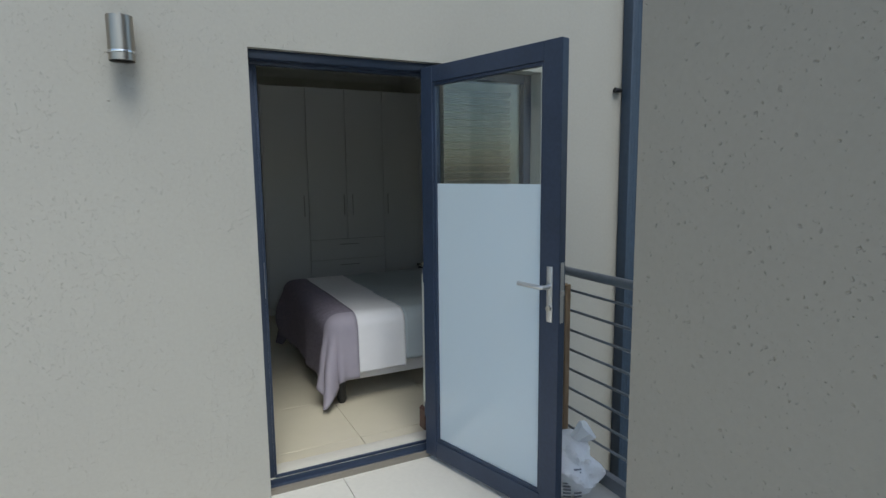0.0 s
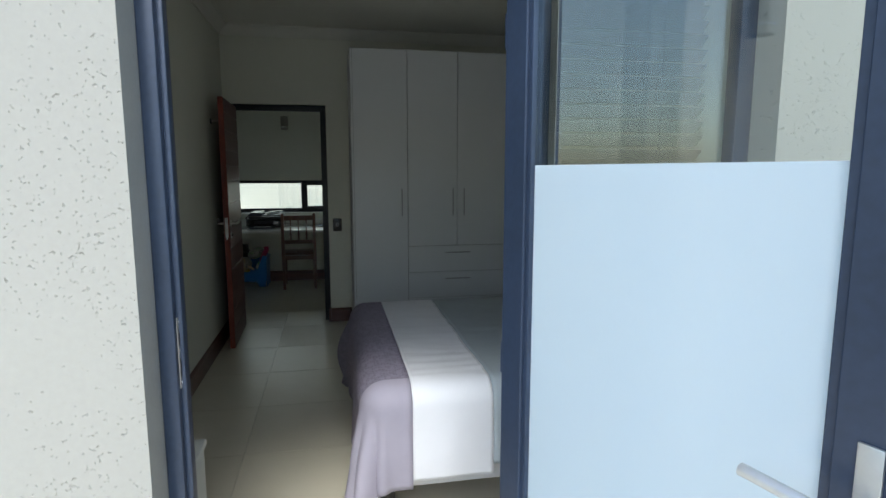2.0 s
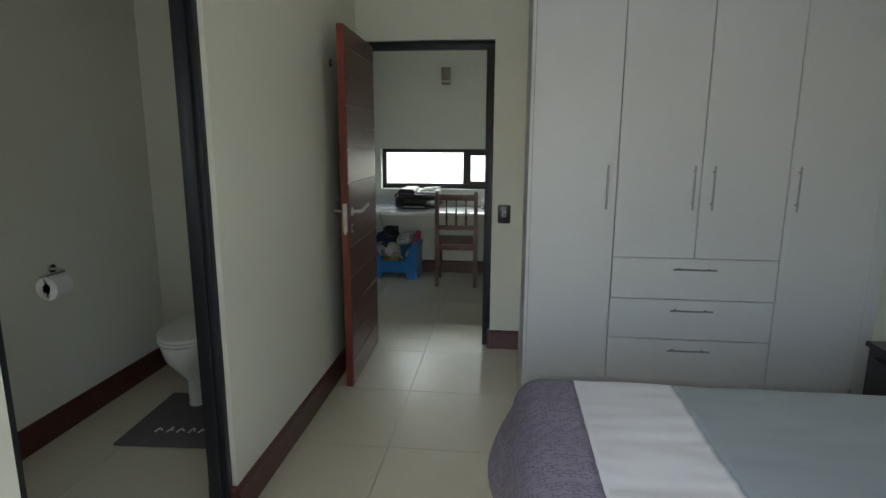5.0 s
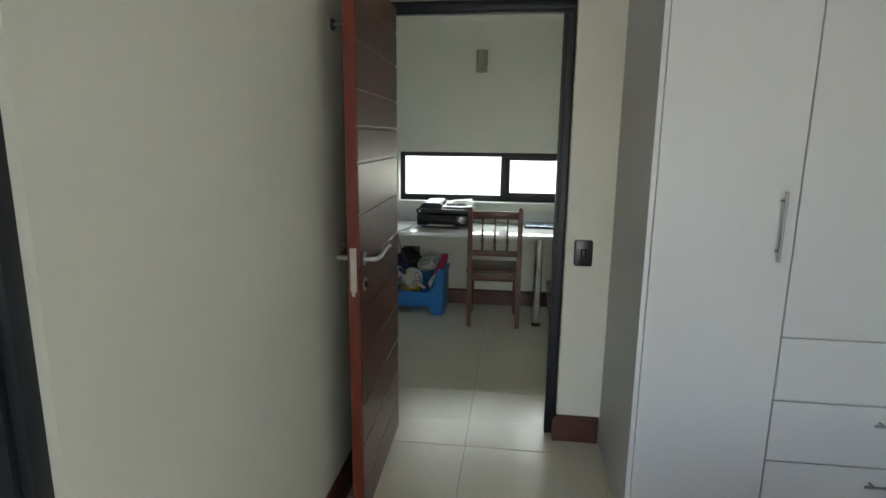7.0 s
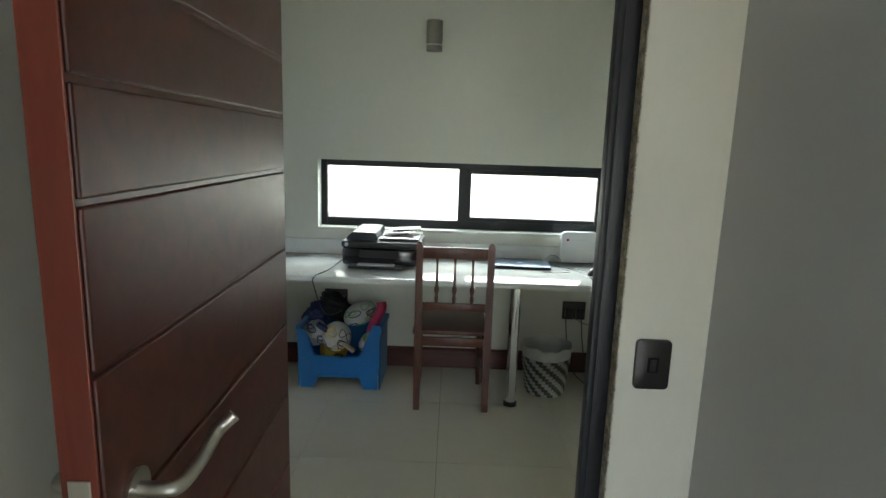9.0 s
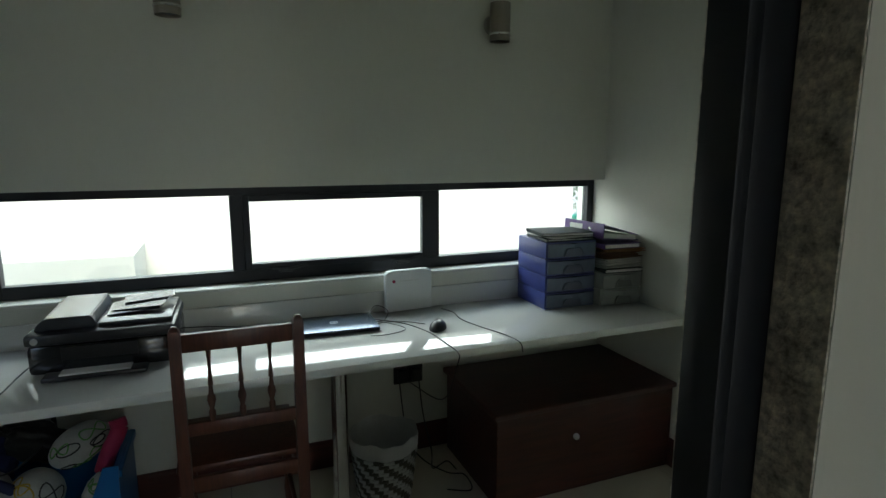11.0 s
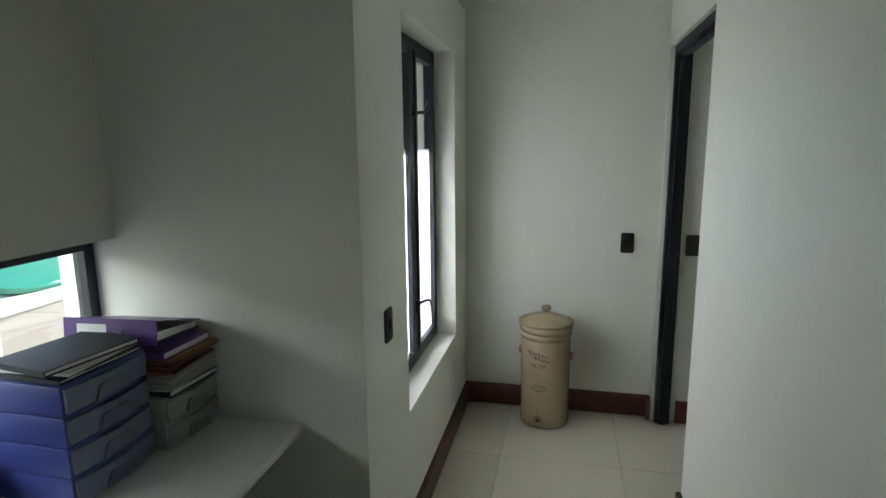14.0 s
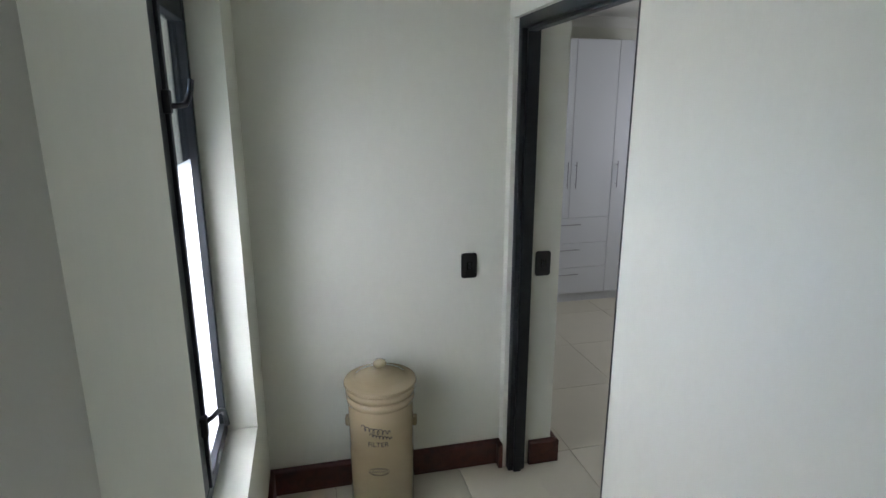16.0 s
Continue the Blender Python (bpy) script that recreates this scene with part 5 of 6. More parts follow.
part("wheel", bm, M_STEEL, ms, smooth=0.6)


def cable(name, pts, r=0.0025, label="thin black cable trailing over the desk"):
    bm = bmesh.new()
    tube(bm, curve_pts(pts, 10), r, 6)
    s = thing(name, label, "cable", "cables")
    part("wire", bm, M_BLACK, s, smooth=1)


zt = DZ + 0.003
cable("cable", [(1.345, 8.54, zt), (1.28, 8.60, zt), (1.2, 8.63, zt), (1.13, 8.62, zt + 0.004), (1.12, 8.66, zt + 0.03), (1.17, 8.72, zt + 0.055), (1.22, 8.70, zt + 0.03), (1.19, 8.66, zt), (1.14, 8.66, zt)], 0.0018)
cable("cable", [(1.15, 8.64, zt + 0.006), (1.22, 8.58, zt), (1.24, 8.50, zt), (1.15, 8.46, zt), (1.08, 8.475, zt)], 0.0018)
cable("cable", [(1.15, 8.67, zt + 0.006), (1.26, 8.58, zt), (1.32, 8.42, zt), (1.335, 8.25, zt), (1.335, 8.155, zt), (1.332, 8.145, DZ - 0.03), (1.33, 8.3, 0.5), (1.33, 8.75, 0.4)], 0.0025)
cable("cable", [(1.50, 8.745, zt), (1.53, 8.66, zt), (1.52, 8.55, zt), (1.55, 8.42, zt), (1.60, 8.28, zt), (1.61, 8.17, zt), (1.612, 8.15, DZ - 0.03)], 0.0022)
cable("cable", [(-0.085, 8.62, DZ + 0.03), (-0.13, 8.5, zt), (-0.14, 8.35, zt), (-0.17, 8.24, zt), (-0.18, 8.156, zt), (-0.18, 8.145, DZ - 0.04), (-0.15, 8.3, 0.5), (-0.12, 8.75, 0.4)], 0.003)
cable("cable", [(0.35, 8.75, DZ + 0.04), (0.5, 8.78, DZ + 0.02), (0.7, 8.74, zt), (0.95, 8.77, zt), (1.1, 8.72, zt), (1.15, 8.67, zt)], 0.0025)
cable("cable", [(1.30, 8.80, 0.40), (1.31, 8.78, 0.25), (1.33, 8.77, 0.1), (1.38, 8.7, 0.012), (1.45, 8.55, 0.008), (1.52, 8.5, 0.008), (1.50, 8.38, 0.008), (1.40, 8.42, 0.008)], 0.0035)
cable("cable", [(1.40, 8.80, 0.40), (1.42, 8.79, 0.2), (1.45, 8.75, 0.012), (1.40, 8.6, 0.012), (1.48, 8.62, 0.02), (1.5, 8.55, 0.012)], 0.0035)
for x, z in ((1.355, 0.42), (-0.2, 0.45)):
    s = thing("double_socket", "dark wall socket with plugs in it", "socket", "wall sockets", at=(x, YD, z))
    bm = bmesh.new()
    box(bm, (-0.075, -0.01, -0.06), (0.075, 0, 0.06), 0.004)
    part("plate", bm, M_SOCK, s, smooth=0.6)
    for dx in (-0.035, 0.035):
        bm = bmesh.new()
        box(bm, (dx - 0.024, -0.045, -0.04), (dx + 0.024, -0.0105, 0.02), 0.006)
        part("plug", bm, M_BLACK, s, smooth=0.6)


# drawer towers
def tower(name, at, w, d, hs, body, front, recess, label, rz=0):
    s = thing(name, label, "desk drawers", at=at, rz=rz)
    z = 0.0
    for h in hs:
        bm = bmesh.new()
        box(bm, (0, 0.012, z + 0.001), (w, d, z + h - 0.001), 0.004)
        part("shell", bm, body, s, smooth=0.6)
        bm = bmesh.new()
        prof = [(0.008, 0.004), (0.10, -0.006), (w / 2, -0.012), (w - 0.10, -0.006), (w - 0.008, 0.004)]
        lo = [bm.verts.new((x, y, z + 0.010)) for x, y in prof]
        hi = [bm.verts.new((x, y, z + h - 0.010)) for x, y in prof]
        bk = [bm.verts.new((x, 0.0115, zz)) for zz in (z + 0.010, z + h - 0.010) for x in (0.008, w - 0.008)]
        for i in range(4):
            bm.faces.new((lo[i], lo[i + 1], hi[i + 1], hi[i]))
        bm.faces.new((lo[0], hi[0], bk[2], bk[0]))
        bm.faces.new((lo[-1], bk[1], bk[3], hi[-1]))
        bm.faces.new(hi + [bk[3], bk[2]])
        bm.faces.new([bk[0], bk[1]] + lo[::-1])
        dr = part("drawer", bm, front, s, "translucent smoky drawer front")
        # no hollow is cut: a plate on the front carries the recess's shade as colour
        bm = bmesh.new()
        ring = [(w * 0.30, z + h * 0.16), (w * 0.34, z + h * 0.52), (w * 0.38, z + h * 0.62), (w * 0.62, z + h * 0.62), (w * 0.66, z + h * 0.52), (w * 0.70, z + h * 0.16)]
        pa = [bm.verts.new((x, -0.0135, zz)) for x, zz in ring]
        pb = [bm.verts.new((x, -0.004, zz)) for x, zz in ring]
        bm.faces.new(pa)
        bm.faces.new(pb[::-1])
        for k in range(6):
            bm.faces.new((pa[k], pb[k], pb[(k + 1) % 6], pa[(k + 1) % 6]))
        part("recess_shade", bm, recess, dr, "darker arched plate coloured as the shade of a finger recess")
        bm = bmesh.new()
        tube(bm, [(x, -0.014, zz) for x, zz in ring], 0.0022, 6)
        part("recess_rim", bm, front, dr, smooth=0.6)
        z += h
    return z


tower("drawer_tower", (1.953, 8.530, DZ), 0.28, 0.285, [0.082] * 4, M_BLUEP, M_FROSTP, M_FROSTP_SHADE, "stack of four periwinkle plastic drawers on the desk", -1)
tower("drawer_tower", (2.243, 8.49, DZ), 0.24, 0.30, [0.082] * 2, M_GREYP, M_GREYP, M_GREYP_SHADE, "stack of two grey-white plastic drawers on the desk", -3)


def book(name, m, w, d, h, mat, label, cat="folder"):
    s = thing(name, label, cat)
    bm = bmesh.new()
    box(bm, (0, 0, 0), (w, d, 0.003), 0.001)
    box(bm, (0, 0, h - 0.003), (w, d, h), 0.001)
    box(bm, (0, 0, 0.003), (0.003, d, h - 0.003))
    part("cover", bm, mat, s)
    bm = bmesh.new()
    box(bm, (0.0035, 0.004, 0.0035), (w - 0.006, d - 0.004, h - 0.0035))
    part("paper_block", bm, M_PAPER, s)
    s.matrix_world = m
    return s


zb = DZ + 0.329
book("notebook", pose(1.96, 8.545, zb, 0, 0, -3), 0.26, 0.21, 0.012, M_NOTE, "black notebook on the plastic drawers", "notebook")
book("notebook", pose(1.985, 8.54, zb + 0.0125, 0, 0, 3), 0.24, 0.22, 0.008, M_PAPER, "loose papers on the plastic drawers", "papers")
book("notebook", pose(1.95, 8.575, zb + 0.021, 0, 0, -9), 0.27, 0.21, 0.016, M_NOTE, "dark green-black notebook on top of papers", "notebook")
zg = DZ + 0.165
def sheaf(name, m, w, d, h, sheets, mat, label, seed, curl=0.0):
    """Loose sheets, each laid a little askew, whose front edge may curl up."""
    s = thing(name, label, "papers")
    rnd_ = random.Random(seed)
    step = h / sheets
    for k in range(sheets):
        bm = bmesh.new()
        a, dx, dy = radians(rnd_.uniform(-5, 5)), rnd_.uniform(-0.010, 0.010), rnd_.uniform(-0.014, 0.014)
        lift = curl * rnd_.uniform(0.2, 1.0)
        rows_ = []
        for q in range(5):
            y = d * q / 4
            z = k * step + lift * max(0.0, 1 - q / 2.0) ** 2
            row = []
            for x in (0.0, w):
                px, py = x - w / 2, y - d / 2
                row.append(tuple(bm.verts.new((px * math.cos(a) - py * math.sin(a) + w / 2 + dx, px * math.sin(a) + py * math.cos(a) + d / 2 + dy, z + e)) for e in (0.0, step * 0.8)))
            rows_.append(row)
        for (l0, r0), (l1, r1) in zip(rows_, rows_[1:]):
            bm.faces.new((l0[0], r0[0], r1[0], l1[0]))
            bm.faces.new((l0[1], l1[1], r1[1], r0[1]))
            bm.faces.new((l0[0], l1[0], l1[1], l0[1]))
            bm.faces.new((r0[0], r0[1], r1[1], r1[0]))
        for l, r in (rows_[0], rows_[-1]):
            bm.faces.new((l[0], l[1], r[1], r[0]))
        part("sheet", bm, mat, s)
    s.matrix_world = m
    return s


book("folder", pose(2.255, 8.485, zg, 0, 0, -4), 0.215, 0.285, 0.020, M_NOTE, "black folder in the paper stack")
zg += 0.021
sheaf("papers", pose(2.245, 8.475, zg, 0, 0, -1), 0.21, 0.285, 0.044, 14, M_PAPERG, "dog-eared white papers in the stack", 3, 0.010)
zg += 0.045
sheaf("papers", pose(2.25, 8.485, zg, 0, 0, 2), 0.21, 0.28, 0.036, 8, M_BROWN, "brown card folders in the stack", 5, 0.004)
zg += 0.037
sheaf("papers", pose(2.255, 8.48, zg, 0, 0, -5), 0.205, 0.275, 0.016, 4, M_ORANGE, "tan envelopes in the stack", 8, 0.006)
zg += 0.017
book("folder", pose(2.245, 8.485, zg, 0, 0, -2), 0.21, 0.285, 0.024, M_PURPLE, "purple folder on top of the paper stack")
zg += 0.025
# lever-arch file resting askew on the stack
la = thing("lever_arch_file", "purple lever-arch file with a white spine label", "file")
bm = bmesh.new()
box(bm, (0, 0, 0), (0.300, 0.004, 0.075), 0.001)
part("spine", bm, M_PURPLE, la)


def wedge(bm, x0, x1, y0, y1, a0, a1, b0, b1):
    """A slab between heights a0..a1 at y0 and b0..b1 at y1."""
    vs = [bm.verts.new(q) for q in ((x0, y0, a0), (x1, y0, a0), (x1, y1, b0), (x0, y1, b0), (x0, y0, a1), (x1, y0, a1), (x1, y1, b1), (x0, y1, b1))]
    for f in ((0, 1, 2, 3), (4, 5, 6, 7), (0, 1, 5, 4), (1, 2, 6, 5), (2, 3, 7, 6), (3, 0, 4, 7)):
        bm.faces.new([vs[k] for k in f])


for q in ((0.0, 0.003, 0.0, 0.003), (0.069, 0.072, 0.024, 0.027)):
    bm = bmesh.new()
    wedge(bm, 0, 0.285, 0.0045, 0.245, *q)
    part("cover", bm, M_PURPLE, la)
bm = bmesh.new()
wedge(bm, 0.012, 0.273, 0.03, 0.235, 0.0035, 0.030, 0.0035, 0.020)
part("paper_block", bm, M_PAPER, la)
bm = bmesh.new()
box(bm, (0.045, -0.0012, 0.014), (0.14, 0.0, 0.058))
part("spine_label", bm, M_PAPER, la, "white paper label")
bm = bmesh.new()
lathe(bm, [(0.009, -0.0015), (0.012, -0.0015), (0.012, 0.0015), (0.009, 0.0015)], 24, cap=False)
bmesh.ops.transform(bm, matrix=pose(0.20, -0.0015, 0.036, 90), verts=bm.verts[:])
part("ring", bm, M_CHROME, la, smooth=0.6)
la.matrix_world = pose(2.222, 8.80, zg + 0.022, -5, 0, -86)

# chest under the desk
ch = thing("wooden_chest", "dark reddish wooden blanket chest under the desk", "chest")
bm = bmesh.new()
box(bm, (1.545, 8.225, 0.0), (2.475, 8.78, 0.40), 0.004)
part("body", bm, M_CHEST, ch)
bm = bmesh.new()
box(bm, (1.53, 8.21, 0.4005), (2.485, 8.80, 0.425), 0.006)
part("lid", bm, M_CHEST, ch)
bm = bmesh.new()
bmesh.ops.create_uvsphere(bm, u_segments=14, v_segments=8, radius=0.014, matrix=pose(1.93, 8.214, 0.26))
part("knob", bm, M_ALU, ch, smooth=1)

# waste basket
wb = thing("waste_basket", "woven waste basket in olive and white with a bin liner", "waste basket", at=(1.135, 8.50, 0))
rows, seg, H0 = 13, 20, 0.27
for k, mt in ((0, M_BASKW), (1, M_BASKD)):
    bm = bmesh.new()
    for r in range(rows):
        for i in range(seg):
            if ((i + (r // 1)) % 2 == 0) != (k == 0):
                continue
            z0, z1 = 0.006 + r * 0.0175, 0.006 + (r + 1) * 0.0175 + 0.003
            R = 0.115 + 0.028 * (r / rows)
            a0, a1 = 2 * math.pi * (i - 0.15) / seg, 2 * math.pi * (i + 1.15) / seg
            a = []
            for (aa, zz, pr_) in ((a0, z0, 0), (a1, z0, 0), (a1, z1, 0), (a0, z1, 0), ((a0 + a1) / 2, (z0 + z1) / 2 + 0.004, 0.007)):
                RR = R + pr_
                a.append(bm.verts.new((RR * math.cos(aa + r * 0.16), RR * math.sin(aa + r * 0.16), zz)))
            for q in range(4):
                bm.faces.new((a[q], a[(q + 1) % 4], a[4]))
    part("weave", bm, mt, wb, smooth=1.0, kind="stuff")
bm = bmesh.new()
lathe(bm, [(0.11, 0.001), (0.112, 0.004), (0.139, 0.235), (0.147, 0.25), (0.15, 0.30), (0.148, 0.305), (0.144, 0.30), (0.138, 0.25), (0.10, 0.03)], 40)
for v in bm.verts:
    if v.co.z > 0.23:
        a = math.atan2(v.co.y, v.co.x)
        v.co.z += 0.006 * math.sin(5 * a) + 0.004 * math.sin(11 * a)
        v.co.xy *= 1 + 0.012 * math.sin(9 * a)
part("liner", bm, M_LINER, wb, smooth=1.2)

# crate with toys
cr = thing("toy_crate", "blue plastic crate with a low cut front", "crate", at=(-0.355, 8.43, 0), rz=-1)
CW, CD, CH, T = 0.50, 0.34, 0.40, 0.006
bm = bmesh.new()
pts = [(0.02, 0.0), (0.10, 0.0), (0.13, 0.07), (CW - 0.13, 0.07), (CW - 0.10, 0.0), (CW - 0.02, 0.0), (CW, CH), (CW - 0.05, CH), (CW - 0.10, 0.21), (CW - 0.13, 0.19), (0.13, 0.19), (0.10, 0.21), (0.05, CH - 0.04), (0, CH - 0.04)]
a = [bm.verts.new((x, 0, z)) for x, z in pts]
b = [bm.verts.new((x, T, z)) for x, z in pts]
bm.faces.new(a)
bm.faces.new(b[::-1])
for i in range(len(pts)):
    j = (i + 1) % len(pts)
    bm.faces.new((a[i], b[i], b[j], a[j]))
bmesh.ops.triangulate(bm, faces=[f for f in bm.faces if len(f.verts) > 4])
part("front", bm, M_CRATE, cr)
bm = bmesh.new()
box(bm, (0.02, CD - T, 0.02), (CW - 0.02, CD, CH - 0.01), 0.002)
part("back", bm, M_CRATE, cr)
for x in (0.004, CW - 0.012):
    bm = bmesh.new()
    box(bm, (x, T + 0.0005, 0.0), (x + 0.008, CD - T - 0.0005, CH - 0.02), 0.002)
    box(bm, (x - 0.012, T + 0.001, CH - 0.05), (x + 0.02, CD - T - 0.001, CH - 0.021), 0.004)
    part("side", bm, M_CRATE, cr)
bm = bmesh.new()
box(bm, (0.02, T + 0.001, 0.07), (CW - 0.02, CD - T - 0.001, 0.078))
box(bm, (0.11, -0.006, 0.075), (CW - 0.11, -0.0005, 0.10), 0.002)
part("floor_panel", bm, M_CRATE, cr)


def ball(name, at, r, mat, label, print_mat=None, sq=(1, 1, 1), tilt=(0, 20, 0), loops=5, lumps=0.05, category="toy"):
    """A soft rounded toy, with printed loops lying on its skin."""
    s = thing(name, label, category)

    def skin(d, lift=0.0):
        k = 1 + lumps * noise.noise(d * r * 14 + Vector(at)) + lumps * 0.5 * noise.noise(d * 4 + Vector(at) * 7)
        q = Vector((d.x * sq[0], d.y * sq[1], d.z * sq[2])) * r * k
        return q * (1 + lift)

    bm = bmesh.new()
    bmesh.ops.create_icosphere(bm, subdivisions=4, radius=1)
    for v in bm.verts:
        v.co = skin(v.co.normalized())
    part("body", bm, mat, s, smooth=2)
    if print_mat:
        for q in range(loops):
            c = Vector((math.cos(q * 2.4 + 1), -0.9, math.sin(q * 1.7))).normalized()
            u = c.cross(Vector((0.3, 0.2, 1))).normalized()
            w = c.cross(u)
            bm = bmesh.new()
            n, e = 18, 0.30 + 0.12 * (q % 3)
            pts = [skin((c + e * math.cos(6.6 * i / n) * u + 0.6 * e * math.sin(13.2 * i / n if q % 2 else 6.6 * i / n) * w).normalized(), 0.008) for i in range(n)]
            tube(bm, pts, 0.0028, 5)
            part("printed_line", bm, print_mat[q % len(print_mat)], s, smooth=1)
    s.matrix_world = pose(*at, *tilt)
    return s


ball("soft_toy", (-0.27, 8.56, 0.30), 0.075, M_TOYW, "pale soft toy with navy markings in the crate", [M_NAVYC], (1.1, 0.9, 0.95), lumps=0.25)
ball("soft_toy", (-0.17, 8.60, 0.18), 0.085, M_YELLOW, "yellow printed toy ball in the crate", [M_BLACK, M_ORANGE], loops=4)
ball("soccer_ball", (-0.14, 8.545, 0.285), 0.09, M_TOYW, "white ball with dark looped markings in the crate", [M_BLACK, M_YELLOW, M_BLACK], (1, 1, 1), loops=8, lumps=0.02)
ball("rugby_ball", (-0.01, 8.63, 0.41), 0.07, M_TOYW, "white rugby ball with black and green markings in the crate", [M_BLACK, M_GREENB], (1.55, 1, 1), (0, -25, 20), loops=8, lumps=0.01)
ball("soft_toy", (0.06, 8.55, 0.25), 0.06, M_TOYW, "white toy with a green print in the crate", [M_GREENB], lumps=0.2)
ball("cloth_bag", (-0.16, 8.72, 0.42), 0.09, M_BLACK, "black cloth bag slumped in the crate", None, (1.6, 0.8, 0.8), lumps=0.5, category="bag")
ball("cloth_bag", (-0.29, 8.68, 0.37), 0.07, M_NAVYC, "dark navy cloth bag in the crate", None, (1.2, 1, 1.1), lumps=0.5, category="bag")
s = thing("rolled_cloth", "pink rolled cloth standing in the crate", "cloth")
bm = bmesh.new()
tube(bm, curve_pts([(0.06, 8.60, 0.30), (0.09, 8.60, 0.38), (0.125, 8.61, 0.45), (0.12, 8.62, 0.49)]), 0.03, 14)
part("roll", bm, M_PINK, s, smooth=1)
s = thing("cricket_bat", "small wooden bat with a navy grip in the crate", "bat")
bm = bmesh.new()
tube(bm, [(-0.17, 8.50, 0.32), (-0.02, 8.47, 0.22)], 0.014, 10)
part("blade", bm, M_TAN, s, smooth=1)
bm = bmesh.new()
tube(bm, [(-0.25, 8.515, 0.37), (-0.172, 8.50, 0.322)], 0.018, 10)
part("grip", bm, M_NAVYC, s, smooth=1)

# oil heater
ht = thing("oil_heater", "pale grey oil-filled heater with ribs under the desk", "heater", at=(-0.64, 8.42, 0), rz=4)
bm = bmesh.new()
box(bm, (-0.075, 0, 0.06), (0.075, 0.05, 0.62))
bmesh.ops.bevel(bm, geom=[e for e in bm.edges if abs((e.verts[0].co - e.verts[1].co).y) > 0.04], offset=0.02, segments=4, affect="EDGES")
part("front_cover", bm, M_HEATER, ht, smooth=0.6)
bm = bmesh.new()
lathe(bm, [(0.06, 0), (0.06, 0.004)], 28)
bmesh.ops.transform(bm, matrix=pose(0, 0.0, 0.47, 90) @ Matrix.Diagonal((0.95, 1.9, 1, 1)), verts=bm.verts[:])
part("grille", bm, M_BLACK, ht)
bm = bmesh.new()
lathe(bm, [(0.05, 0), (0.05, 0.004)], 28)
bmesh.ops.transform(bm, matrix=pose(0, 0.0, 0.16, 90), verts=bm.verts[:])
part("lower_grille", bm, M_BLACK, ht)
bm = bmesh.new()
box(bm, (-0.025, -0.006, 0.26), (0.025, -0.0005, 0.29), 0.002)
part("dial_panel", bm, M_WHITEP, ht)
for i in range(6):
    bm = bmesh.new()
    box(bm, (-0.06, 0.054 + i * 0.045, 0.08), (0.06, 0.076 + i * 0.045, 0.60), 0.01)
    part("rib", bm, M_HEATER, ht, smooth=0.8)
bm = bmesh.new()
for y in (0.02, 0.3):
    tube(bm, [(-0.11, y, 0.035), (0.11, y, 0.035)], 0.008)
    for x in (-0.11, 0.11):
        bmesh.ops.create_cone(bm, cap_ends=True, segments=16, radius1=0.025, radius2=0.025, depth=0.02, matrix=pose(x, y, 0.026, 0, 90))
part("castor_frame", bm, M_BLACK, ht, smooth=0.6)

# glass board and display box on the left of the desk
gb = slab("glass_board", (-1.12, 8.415, DZ + 0.001), (-0.575, 8.80, DZ + 0.007), M_MINT, bevel=0.002)
tagged(gb, "mint green frosted glass board on the desk", "board")
db = thing("display_box", "glass-fronted display box with a dark red back", "display box", at=(-0.93, 8.64, DZ + 0.0075), rz=20)
bm = bmesh.new()
box(bm, (0, 0, 0), (0.26, 0.13, 0.008), 0.001)
part("base", bm, M_WHITEP, db)
bm = bmesh.new()
box(bm, (0.10, 0.015, 0.0085), (0.25, 0.12, 0.20), 0.002)
part("red_block", bm, M_CHAIR, db)
bm = bmesh.new()
for lo, hi in (((0.004, 0.004, 0.0085), (0.256, 0.007, 0.205)), ((0.004, 0.0075, 0.0085), (0.007, 0.126, 0.205)), ((0.253, 0.0075, 0.0085), (0.256, 0.126, 0.205))):
    box(bm, lo, hi)
part("glass_cover", bm, M_GLASS, db)
bm = bmesh.new()
bmesh.ops.create_icosphere(bm, subdivisions=2, radius=0.025, matrix=pose(0.05, 0.06, 0.11))
tube(bm, [(0.05, 0.06, 0.0085), (0.05, 0.06, 0.1)], 0.004)
part("ornament", bm, M_BLACK, db, smooth=1)

# ---- water filter ----
wf = thing("water_filter", "glazed cream stoneware water filter with a lid and brown print", "water filter", at=(4.144, 7.452, 0), rz=-13)
wf.scale = (1.035, 1.035, 1.035)
bm = bmesh.new()
lathe(bm, [(0.128, 0.0), (0.136, 0.004), (0.139, 0.015), (0.139, 0.30), (0.1375, 0.31), (0.139, 0.32), (0.139, 0.505), (0.1365, 0.508), (0.1365, 0.512), (0.144, 0.518), (0.147, 0.53), (0.144, 0.54), (0.137, 0.545), (0.137, 0.549), (0.147, 0.555), (0.149, 0.568), (0.146, 0.578), (0.138, 0.585)], 56)
part("crock", bm, M_STONE, wf, smooth=0.9)
bm = bmesh.new()
lathe(bm, [(0.139, 0.5865), (0.153, 0.590), (0.156, 0.597), (0.153, 0.604), (0.13, 0.610), (0.115, 0.613), (0.105, 0.620), (0.095, 0.628), (0.06, 0.637), (0.03, 0.642), (0.018, 0.646), (0.016, 0.656), (0.026, 0.664), (0.029, 0.675), (0.024, 0.686), (0.010, 0.691)], 48)
part("lid", bm, M_STONE, wf, smooth=0.9)
